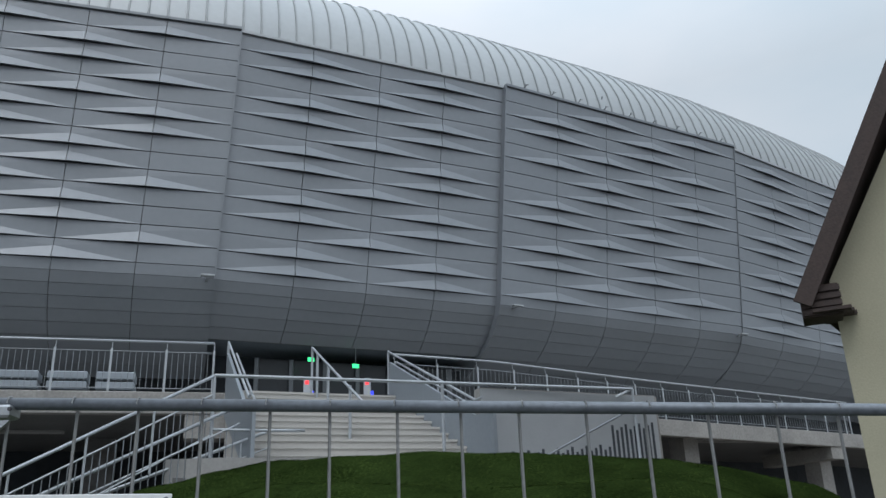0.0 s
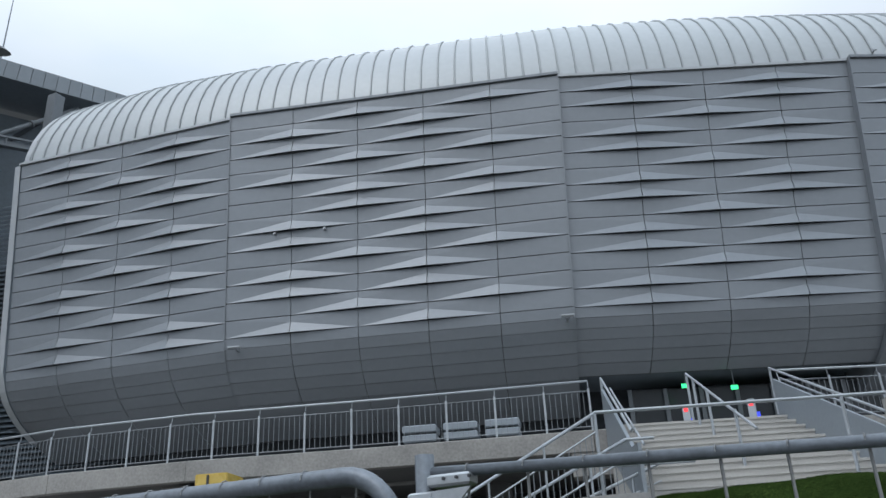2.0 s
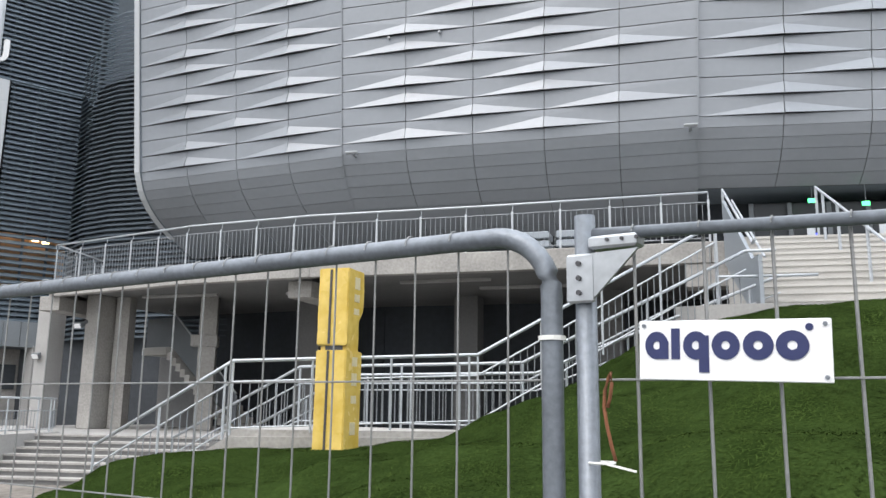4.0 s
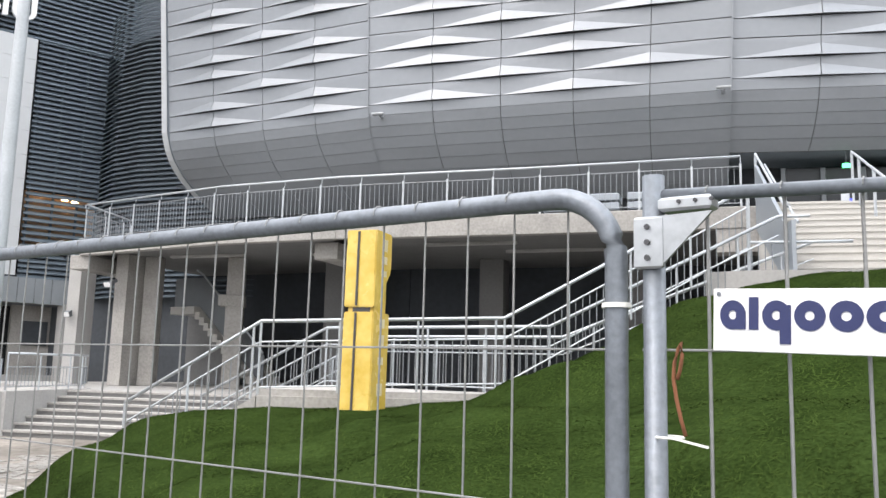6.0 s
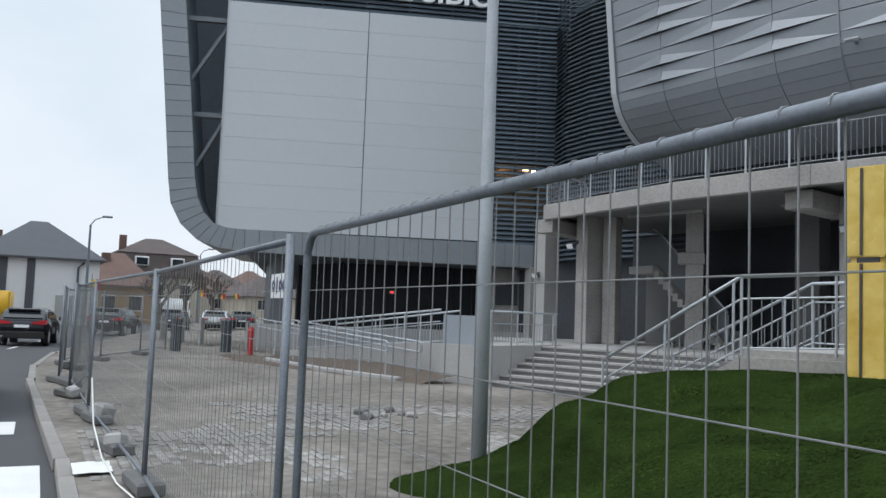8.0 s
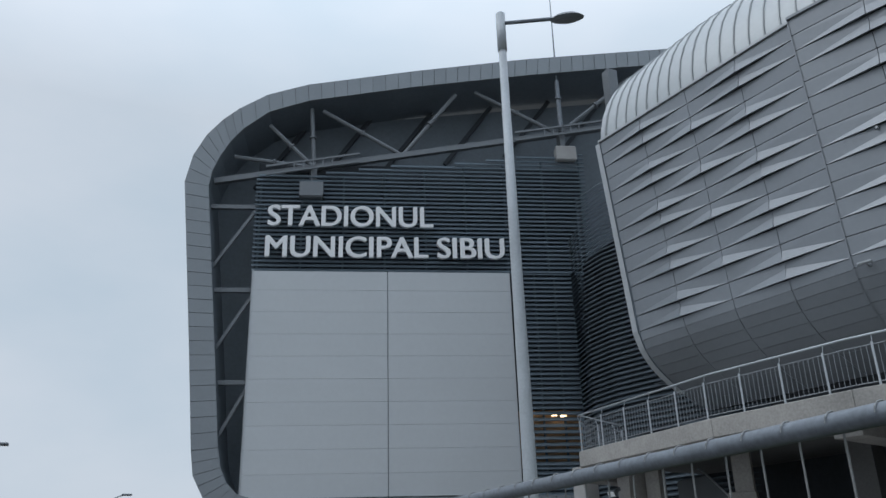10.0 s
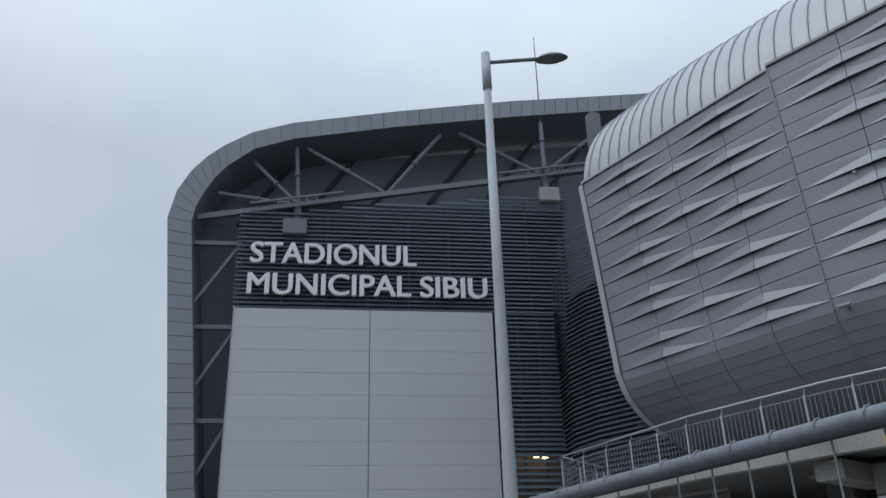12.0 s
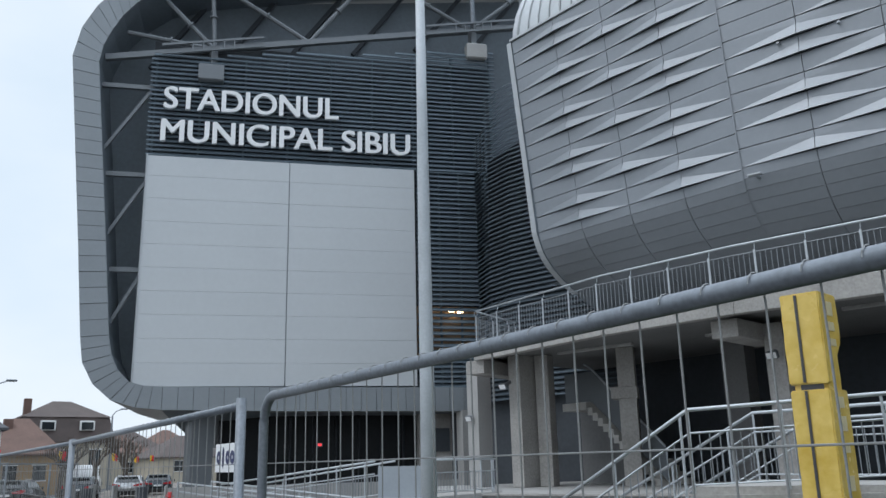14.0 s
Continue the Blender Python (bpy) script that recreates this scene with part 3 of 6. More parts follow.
# ---------- terrace deck with its columns ----------
EDGE = [(-23.9, 15.0), (-18.2, 15.1), (-14.6, 15.72), (-10.3, 16.98), (-5.7, 18.15), (-1.85, 19.7), (0.55, 20.8), (4.9, 23.7), (13.4, 29.0), (24, 36.5)]
DECK = 5.17
deck_back = [(29, 47), (12, 35), (2, 30), (-6.6, 26.5), (-17.3, 23), (-26, 21.5), (-25.2, 17.5)]
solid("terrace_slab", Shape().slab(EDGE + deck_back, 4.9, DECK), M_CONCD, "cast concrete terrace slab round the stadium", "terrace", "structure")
# unseen pale layer, added to bounce light onto the facade and entrance
solid("terrace_bounce_layer", Shape().slab([(x, y + 0.16) for x, y in EDGE] + deck_back, DECK + 0.004, DECK + 0.016), M_CONCL, "unseen pale concrete layer added on the terrace to bounce light up", "paving", "structure")
fascia = thing("terrace_edge_beam", "pale stained concrete edge beam of the terrace", "edge beam", kind="structure")
for (a, b) in zip(EDGE, EDGE[1:]):
    s = Shape().beam((*a, 4.97), (*b, 4.97), 0.24, 0.46, 0.015)
    part("edge_beam_piece", s, M_CONC, fascia)
s = Shape().beam((-23.9, 15.0, 4.97), (-25.2, 17.5, 4.97), 0.24, 0.46, 0.015)
part("edge_beam_piece", s, M_CONC, fascia)


def column(x, y, w, d, z0, z1, turn, mat, label, corbel=True):
    col = thing("concrete_column", label, "column", pose(x, y, z0, 0, 0, turn), "terrace columns")
    part("shaft", Shape().box((-w / 2, -d / 2, 0), (w / 2, d / 2, z1 - z0), bevel=0.02), mat, col)
    if corbel:
        part("head", Shape().box((-w / 2 - 0.22, -d / 2 - 0.04, z1 - z0 - 1.5), (w / 2 + 0.04, d / 2 + 0.04, z1 - z0 - 1.15), bevel=0.02), M_CONC, col)
    return col


column(-23.5, 16.45, 0.46, 0.9, 0.95, 4.9, 12, M_CONC, "grey concrete column under the terrace", False)
column(-25.3, 15.95, 0.5, 0.6, 0.95, 4.9, 10, M_CONCL, "pale concrete column under the terrace", False)
column(-20.72, 18.15, 0.5, 0.5, 0.95, 4.9, 40, M_CONC, "grey concrete column with a corbel under the terrace", True)
column(-15.15, 17.75, 0.46, 0.5, 0.95, 4.75, 14, M_CONC, "grey concrete column behind the wrapped totem", False)
# deep columns take the darker concrete, shade included in the colour
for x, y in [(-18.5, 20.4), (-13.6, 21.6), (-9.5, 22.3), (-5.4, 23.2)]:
    column(x, y, 0.7, 0.7, 0.95, 4.9, 15, M_CONCD, "raw concrete column deep in the undercroft, coloured dark for its shade", False)
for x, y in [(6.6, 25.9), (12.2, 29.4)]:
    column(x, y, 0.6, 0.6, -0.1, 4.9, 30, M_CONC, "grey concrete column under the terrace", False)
# wall colour is darkened for the shade behind the inner stair
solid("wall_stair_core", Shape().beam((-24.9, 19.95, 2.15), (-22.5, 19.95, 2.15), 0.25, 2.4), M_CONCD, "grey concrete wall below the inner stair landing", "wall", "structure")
column(-23.15, 17.0, 0.42, 0.5, 0.95, 4.9, 30, M_CONC, "grey concrete column beside the inner stair", False)
for (x, y, ang, ln) in [(-24.05, 15.2, 112, 3.0), (-15.35, 16.35, 104, 2.0), (12.3, 28.55, 120, 2.5)]:
    s = Shape().box((-0.28, -0.32, -0.42), (ln, 0.32, 0), pose(x, y, 4.76, 0, 0, ang), 0.015)
    solid("terrace_beam", s, M_CONC, "concrete beam end carrying the terrace slab", "beam", "structure")
for (x, y, z) in [(-23.3, 15.55, 3.95), (-15.05, 17.38, 4.0), (-25.25, 15.55, 3.1)]:
    t = thing("flood_lamp", "small dark floodlight fixed to a concrete column", "floodlight", pose(x, y, z, 25, 0, 10), "column floodlights")
    part("housing", Shape().box((-0.14, -0.1, -0.09), (0.14, 0.0, 0.09), bevel=0.015), M_STEEL, t)
    part("lens", Shape().box((-0.12, -0.108, -0.07), (0.12, -0.1, 0.07)), M_SIGNW, t)
    part("bracket", Shape().box((-0.03, 0.0, -0.05), (0.03, 0.3, 0.05)), M_STEEL, t)

# undercroft: floor, rear wall with shade put into its dark colour, side wall
low_floor = [(-28, 14.2), (-22.3, 13.6), (-20.9, 13.55), (-14.6, 15.4), (-8, 16.1), (0, 19), (0, 27), (-26.5, 23)]
solid("undercroft_floor", Shape().slab(low_floor, -0.1, 0.95), M_CONCL, "raw concrete floor of the open undercroft", "floor", "structure")
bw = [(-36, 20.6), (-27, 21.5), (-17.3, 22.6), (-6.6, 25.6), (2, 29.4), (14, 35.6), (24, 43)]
rear = thing("wall_undercroft", "rear wall of the undercroft, coloured dark for its shade", "wall", kind="structure")
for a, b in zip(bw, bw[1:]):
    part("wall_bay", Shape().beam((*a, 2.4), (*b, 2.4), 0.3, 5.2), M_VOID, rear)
strip_lights = [(-21, 17.2, 2.6), (-16.6, 18.6, 2.4), (-11.0, 20.2, 2.6), (-12.4, 18.3, 2.4), (8.2, 26.8, 2.2)]
for (x, y, ln) in strip_lights:
    t = thing("strip_light", "unlit grey strip light under the concrete soffit", "ceiling light", pose(x, y, 4.9, 0, 0, 14), "strip lights")
    part("housing", Shape().box((-ln / 2, -0.07, -0.08), (ln / 2, 0.07, 0), bevel=0.01), M_CONCL, t)

# inner stair seen between the columns
inner_stair = thing("inner_stair", "concrete stair with dark sheet balustrade in the undercroft", "stair", pose(-23.1, 18.62, 0.95, 0, 0, -1))
RISE, GO = 0.182, 0.228
for k in range(14):
    zt = 2.55 - k * RISE
    part("step", Shape().box((k * GO, 0, max(0.0, zt - RISE - 0.24)), (k * GO + GO, 1.25, zt - RISE), bevel=0.006), M_STEP, inner_stair)
part("landing", Shape().box((-1.2, -0.05, 2.3), (0, 1.25, 2.55), bevel=0.01), M_STEP, inner_stair)
bal = [(-1.2, 2.55), (0.1, 2.55), (14 * GO, 0.1), (14 * GO, 1.0), (0.2, 3.5), (-1.2, 3.5)]
part("balustrade", Shape().add([(x, 0.10, z) for x, z in bal] + [(x, 0.13, z) for x, z in bal], [tuple(range(6)), tuple(range(6, 12))[::-1]] + [(i, i + 6, (i + 1) % 6 + 6, (i + 1) % 6) for i in range(6)]), M_STEEL, inner_stair, "dark grey sheet balustrade")
part("handrail", Shape().tube([(-0.1, 0.06, 3.75), (0.2, 0.06, 3.6), (14 * GO, 0.06, 1.08)], 0.03), M_RAIL, inner_stair, smooth=True)


# ---------- railings ----------
def railing(name, pts, label, height=1.1, spacing=1.1, wall_top=True, group="", bars=True, mid=None):
    """Posts with cranked heads, a top rail, a panel frame and upright bars along a polyline of floor points."""
    t = thing(name, label, "railing", group=group)
    up = Vector((0, 0, 1))
    top = [Vector(p) + up * height for p in pts]
    part("top_rail", Shape().tube(top, 0.026, 8), M_RAIL, t, smooth=True)
    for zz in ((height - 0.22, 0.1) if bars else (height * 0.5,)):
        part("panel_rail", Shape().tube([Vector(p) + up * zz for p in pts], 0.012, 6), M_BAR, t)
    post = Shape()
    post.box((-0.022, -0.012, 0), (0.022, 0.012, height - 0.16), bevel=0.004)
    post.tube([(0, 0, height - 0.18), (0, 0.05, height - 0.1), (0, 0.05, height)], 0.012, 6)
    post_mesh = post.mesh("post", M_RAIL)
    for p, d in along(pts, spacing) + [(Vector(pts[-1]), (Vector(pts[-1]) - Vector(pts[-2])).normalized())]:
        part("post", post_mesh, None, t, m=Matrix.Translation(p) @ Matrix.Rotation(math.atan2(d.y, d.x), 4, 'Z'))
    if bars:
        bar_mesh = Shape().tube([(0, 0, 0.1), (0, 0, height - 0.22)], 0.0075, 5).mesh("bar", M_BAR)
        for p, d in along(pts, spacing / 9):
            part("bar", bar_mesh, None, t, m=Matrix.Translation(p))
    return t


railing("terrace_railing", [(x, y - 0.0, DECK + 0.02) for x, y in EDGE[:5]], "zinc-grey steel railing with upright bars on the terrace edge")
railing("terrace_railing", [(x, y, DECK + 0.02) for x, y in EDGE[5:9]], "zinc-grey steel railing with upright bars beyond the main stair")
railing("terrace_railing", [(-23.9, 15.0, DECK + 0.02), (-25.1, 17.4, DECK + 0.02)], "short zinc-grey railing closing the terrace end")

# pallets stacked behind the terrace railing
for i in range(3):
    t = thing("pallet_stack", "grey wrapped pallet stack behind the terrace railing", "pallet", pose(-9.9 + i * 0.95, 18.35 + i * 0.25, DECK, 0, 0, 15), "wrapped pallets")
    for k in range(3):
        part("board", Shape().box((-0.4, -0.3, 0.05 + k * 0.22), (0.4, 0.3, 0.22 + k * 0.22), bevel=0.02), M_SHEET, t)

# ---------- main stair up to the terrace ----------
STAIR_TOP_L, STAIR_TOP_R = Vector((-5.35, 18.0, 0)), Vector((-1.95, 19.3, 0))
STAIR_LOW_L, STAIR_LOW_R = Vector((-4.15, 14.6, 0)), Vector((-0.25, 15.6, 0))
main_stair = thing("main_stair", "wide pale stone stair rising to the stadium entrance", "stair", kind="structure")
LAND = 3.3
n_steps = 11
for k in range(n_steps):
    a0, b0 = STAIR_LOW_L.lerp(STAIR_TOP_L, k / n_steps), STAIR_LOW_R.lerp(STAIR_TOP_R, k / n_steps)
    a1, b1 = STAIR_TOP_L + Vector((0.0, 0.05, 0)), STAIR_TOP_R + Vector((0, 0.05, 0))
    z0, z1 = LAND + (DECK - LAND) * k / n_steps, LAND + (DECK - LAND) * (k + 1) / n_steps
    lip = (STAIR_LOW_L - STAIR_TOP_L).normalized() * 0.03
    s = Shape().slab([(a0 - lip * 0)[:2], (b0)[:2], b1[:2], a1[:2]], z0, z1 - 0.045)
    s.slab([(a0 + lip)[:2], (b0 + lip)[:2], b1[:2], a1[:2]], z1 - 0.045, z1)
    part("step", s, M_STEP, main_stair)


def side_sheet(top, low, name_label):
    t = thing("stair_parapet", name_label, "parapet", group="stair parapets")
    d = (low - top).normalized()
    nrm = Vector((-d.y, d.x, 0)) * 0.03
    pts = [top + Vector((0, 0, DECK - 0.5)), top + Vector((0, 0, DECK + 0.85)), low + Vector((0, 0, LAND + 0.85)), low + d * 0.7 + Vector((0, 0, LAND + 0.8)), low + d * 0.7 + Vector((0, 0, LAND - 0.4))]
    s = Shape().add([p - nrm for p in pts] + [p + nrm for p in pts], [(0, 1, 2, 3, 4), (9, 8, 7, 6, 5)] + [(i, i + 5, (i + 1) % 5 + 5, (i + 1) % 5) for i in range(5)])
    fix_normals(part("sheet", s, M_SHEET, t))
    hr = [top - d * 0.1 + Vector((0, 0, DECK + 1.12)), low + Vector((0, 0, LAND + 1.12))]
    part("handrail", Shape().tube([hr[0] + Vector((0, 0, -1.0)), hr[0], hr[1], hr[1] + d * 0.3], 0.026), M_RAIL, t)
    part("handrail", Shape().tube([hr[0] + Vector((0.18, 0, -0.25)), hr[1] + Vector((0.18, 0, -0.25))], 0.022), M_RAIL, t)
    return t


side_sheet(STAIR_TOP_L, STAIR_LOW_L, "pale blue-grey steel parapet with handrail on the stair")
side_sheet(STAIR_TOP_R, STAIR_LOW_R, "pale blue-grey steel parapet with handrail on the stair")
mid_top, mid_low = STAIR_TOP_L.lerp(STAIR_TOP_R, 0.5), STAIR_LOW_L.lerp(STAIR_LOW_R, 0.5)
t = thing("stair_handrail", "free-standing galvanised handrail in mid stair", "handrail")
part("rail", Shape().tube([mid_top + Vector((0, 0, DECK)), mid_top + Vector((0, 0, DECK + 1.08)), mid_low + Vector((0, 0, LAND + 1.0))], 0.026), M_RAIL, t)
for f in (0.12, 0.35, 0.75):
    p = mid_top.lerp(mid_low, f)
    z = DECK + (LAND - DECK) * f
    part("post", Shape().tube([p + Vector((0, 0, z)), p + Vector((0, 0, z + 1.07))], 0.028), M_RAIL, t)
# gate posts with signal lights at the stair head
for (x, y) in [(-4.25, 22.2), (-2.7, 22.5)]:
    t = thing("turnstile_post", "slim steel turnstile post with red and blue lights", "turnstile", pose(x, y, DECK), "turnstile posts")
    part("post_body", Shape().box((-0.09, -0.09, 0), (0.09, 0.09, 1.15), bevel=0.01), M_RAIL, t)
    part("red_light", Shape().box((-0.05, -0.1, 0.97), (0.05, -0.09, 1.07)), M_REDL, t)
    part("blue_light", Shape().box((0.1, -0.1, 0.62), (0.17, -0.05, 0.8)), M_BLUEL, t)
for (x, y, z) in [(-4.55, 24.9, 7.45), (-3.25, 25.3, 7.3)]:
    t = thing("exit_sign", "small glowing green exit sign over the entrance", "exit sign", pose(x, y, z, 0, 0, 20), "exit signs")
    part("lit_face", Shape().box((-0.1, -0.03, -0.06), (0.1, 0, 0.06)), M_GREEN, t)
    part("hanger", Shape().tube([(0, -0.015, 0.05), (0, -0.015, 0.55)], 0.01, 5), M_STEEL, t)
t = thing("gate_barrier", "low steel barrier with upright bars at the stair head", "barrier")
part("rail", Shape().tube([(-5.3, 20.4, 5.6), (-1.4, 21.9, 5.6)], 0.025), M_RAIL, t)
for k in range(16):
    a = Vector((-5.3, 20.4, 5.2)).lerp(Vector((-1.4, 21.9, 5.2)), k / 15)
    part("bar", Shape().tube([a, a + Vector((0, 0, 0.42))], 0.014, 6), M_RAIL, t)

# ---------- landing and the side stair along the lawn ----------
landing = [(-5.2, 13.7), (-4.3, 13.7), (3.0, 16.2), (2.2, 19.2), (-0.25, 15.7), (-4.15, 14.65), (-5.4, 15.4)]
solid("stair_landing", Shape().slab(landing, 2.9, LAND + 0.02), M_CONCL, "pale concrete landing below the main stair", "landing", "structure")
solid("wall_landing", Shape().beam((-0.2, 15.75, 3.0), (3.4, 17.2, 3.0), 0.25, 3.3).beam((3.4, 17.2, 3.0), (2.4, 22.2, 3.0), 0.25, 3.3), M_CONC, "grey concrete wall beside the stair landing", "wall", "structure")
PATHN = [Vector((-12.2, 8.4, 0.05)), Vector((-10.35, 9.25, 1.28)), Vector((-7.45, 11.3, 1.42)), Vector((-4.6, 14.0, 3.62))]
PATHF = [Vector((-13.85, 11.22, 0.04)), Vector((-11.54, 12.03, 1.34)), Vector((-7.05, 11.97, 1.33)), Vector((-4.2, 14.22, 3.17))]
PATHR = [Vector((-12.86, 11.87, 0.09)), Vector((-11.14, 12.89, 1.22)), Vector((-7.13, 12.6, 1.20)), Vector((-3.75, 14.51, 2.78))]
side_stair = thing("side_stair", "concrete side stair climbing beside the lawn", "stair", kind="structure")
for (i, n) in ((0, 7), (2, 13)):
    for k in range(n):
        a, b = PATHN[i].lerp(PATHN[i + 1], k / n), PATHF[i].lerp(PATHF[i + 1], k / n)
        c, d = PATHN[i].lerp(PATHN[i + 1], (k + 1.15) / n), PATHF[i].lerp(PATHF[i + 1], (k + 1.15) / n)
        z = PATHN[i].z + (PATHN[i + 1].z - PATHN[i].z) * (k + 1) / n
        z -= 0.42 if i else 0.1
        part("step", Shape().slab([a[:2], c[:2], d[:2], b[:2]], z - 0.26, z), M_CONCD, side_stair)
s = Shape().slab([PATHN[1][:2], PATHN[2][:2], PATHF[2][:2], PATHF[1][:2]], 1.1, 1.36)
part("mid_landing", s, M_CONC, side_stair)
for a, b in zip(PATHN, PATHN[1:]):
    lo0, lo1 = min(a.z, 1.3) - 0.02, min(b.z, 1.3) - 0.02
    nn = Vector((b.y - a.y, a.x - b.x, 0)).normalized() * 0.08
    vs = [(a.x, a.y, -0.1), (b.x, b.y, -0.1), (b.x, b.y, lo1), (a.x, a.y, lo0)]
    vs += [(x + nn.x, y + nn.y, z) for x, y, z in vs]
    fix_normals(part("cheek_wall", Shape().add(vs, [(0, 1, 2, 3), (7, 6, 5, 4), (3, 2, 6, 7), (0, 3, 7, 4), (1, 5, 6, 2)]), M_CONC, side_stair))


def flight_rail(pts, label, h=1.05, second=0.72, bars=True):
    t = thing("stair_railing", label, "railing", group="side stair railings")
    up = Vector((0, 0, 1))
    part("top_rail", Shape().tube([p + up * h for p in pts], 0.027), M_RAIL, t, smooth=True)
    part("lower_rail", Shape().tube([p + up * (h - 0.3) for p in pts], 0.016, 6), M_RAIL, t)
    part("lower_rail", Shape().tube([p + up * 0.1 for p in pts], 0.014, 6), M_RAIL, t)
    for a, b in zip(pts, pts[1:]):
        n = max(2, round((b - a).length / 0.125))
        for k in range(n):
            p = a.lerp(b, k / n)
            big = k % 9 == 0
            part("post" if big else "bar", Shape().tube([p + up * (0 if big else 0.1), p + up * (h if big else h - 0.3)], 0.020 if big else 0.008, 6), M_RAIL if big else M_BAR, t)
    return t


up_out = [Vector((-4.6, 14.0, 3.65)), Vector((2.9, 16.6, 3.68))]
flight_rail(PATHN, "zinc-grey stair railing with upright bars beside the lawn")
far_rail = flight_rail(PATHF, "zinc-grey stair railing with upright bars on the far stair side")
end_dir = Vector((0.45, 0.12, 1.05))
part("rail_end", Shape().tube([PATHF[-1] + Vector((0, 0, 1.05)), PATHF[-1] + end_dir], 0.027), M_RAIL, far_rail)
t = thing("stair_handrail", "lower zinc-grey tube handrail on the far stair side", "handrail")
part("rail", Shape().tube([p + Vector((0, 0, 1.05)) for p in PATHR] + [PATHR[-1] + Vector((0.55, 0.15, 1.05))], 0.027), M_RAIL, t, smooth=True)
part("lower_rail", Shape().tube([p + Vector((0, 0, 0.78)) for p in PATHR], 0.014, 6), M_RAIL, t)
for a, b in zip(PATHR, PATHR[1:]):
    for k in range(4):
        q = a.lerp(b, (k + 0.5) / 4)
        part("post", Shape().tube([q, q + Vector((0, 0, 1.05))], 0.02, 6), M_RAIL, t)
t = thing("landing_rail", "long zinc-grey tube rail along the landing", "handrail")
part("rail", Shape().tube([up_out[0] + Vector((0, 0, 1.03)), up_out[1] + Vector((0, 0, 1.03)), up_out[1] + Vector((-2.4, 0.6, 0.1))], 0.03), M_RAIL, t)
part("lower_rail", Shape().tube([up_out[0] + Vector((0, 0, 0.15)), up_out[0] + Vector((1.0, 0.35, 0.15))], 0.024), M_RAIL, t)
for f in (0, 0.5, 1):
    p = up_out[0].lerp(up_out[1], f)
    part("post", Shape().tube([p + Vector((0, 0, -0.4)), p + Vector((0, 0, 1.03))], 0.03), M_RAIL, t)
screen = thing("slotted_screen", "pale steel screen with dark upright slots below the terrace", "screen")
sc0, sc1 = Vector((-0.15, 15.58, 0)), Vector((3.42, 17.02, 0))
part("sheet", Shape().beam(sc0 + Vector((0, 0, 3.62)), sc1 + Vector((0, 0, 3.62)), 0.02, 2.0), M_TRIM, screen)
for k in range(36):
    q = sc0.lerp(sc1, (k + 0.7) / 37)
    h = 0.16 + 0.05 * (k % 3) + 0.30 * k / 36 + (0.35 if k > 25 else 0.0)
    part("slot", Shape().box((-0.026, -0.017, 0), (0.026, -0.004, h), pose(q.x, q.y, 3.2, 0, 0, 22)), M_VOID, screen)
part("handrail", Shape().tube([(0.9, 15.7, 3.35), (3.1, 16.6, 4.45)], 0.022), M_BAR, screen)
solid("terrace_beam", Shape().box((-0.5, -0.25, -0.5), (0.5, 0.35, 0), pose(-5.75, 18.3, 4.74, 0, 0, 14), 0.015), M_CONC, "concrete beam end carrying the terrace slab", "beam", "structure")
# ---------- front steps and ramp ----------
steps = thing("front_steps", "broad pale concrete steps up to the undercroft", "steps", kind="structure")
for k in range(7):
    back_dir = Vector((-0.40, 0.917))
    a, b = Vector((-19.7, 10.75)) + back_dir * 0.36 * k, Vector((-13.2, 13.55)) + back_dir * 0.36 * k
    s = Shape()
    e, f = Vector((-14.4, 16.3)), Vector((-20.85, 13.6))
    z1 = 0.136 * (k + 1)
    s.slab([a, b, e, f], z1 - 0.2, z1 - 0.045)
    # riser in the darker concrete, its shade painted in below the paler tread
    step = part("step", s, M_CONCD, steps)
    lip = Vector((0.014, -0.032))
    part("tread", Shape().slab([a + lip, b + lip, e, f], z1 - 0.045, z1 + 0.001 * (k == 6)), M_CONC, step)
ramp_wall = Shape().beam((-19.75, 10.7, 0.42), (-21.0, 13.6, 0.42), 0.2, 1.1).beam((-19.75, 10.7, 0.42), (-22.4, 9.9, 0.40), 0.2, 1.06)
ramp_wall.add([(-22.4, 9.85, -0.1), (-28.5, 8.3, -0.1), (-28.5, 8.3, 0.35), (-22.4, 9.85, 0.9), (-22.4, 10.05, -0.1), (-28.5, 8.5, -0.1), (-28.5, 8.5, 0.35), (-22.4, 10.05, 0.9)],
              [(0, 1, 2, 3), (7, 6, 5, 4), (3, 2, 6, 7), (1, 5, 6, 2), (0, 3, 7, 4)])
solid("wall_ramp", ramp_wall, M_CONCL, "pale concrete ramp wall by the front steps", "wall", "structure")
solid("ramp_floor", Shape().add([(-22.4, 10.05, 0.85), (-28.5, 8.5, 0.3), (-28.9, 10.0, 0.3), (-22.8, 11.6, 0.85), (-20.3, 10.75, 0.9), (-21.0, 13.6, 0.94), (-24, 13.6, 0.94)], [(0, 3, 2, 1), (0, 4, 5, 6, 3)]), M_CONC, "grey concrete ramp surface", "ramp", "structure")
flight_rail([Vector((-20.0, 10.9, 0.95)), Vector((-21.0, 13.4, 0.95)), Vector((-22.6, 14.6, 0.95))], "zinc-grey barred railing above the front steps", 0.85)
solid("steel_sheet", Shape().beam((-19.95, 10.75, 1.3), (-21.4, 10.3, 1.3), 0.02, 0.75), M_SHEET, "pale blue-grey sheet on the ramp railing", "sheet")
flight_rail([Vector((-28.4, 8.5, 0.34)), Vector((-21.5, 10.25, 0.9))], "zinc-grey barred railing rising along the ramp", 0.9)
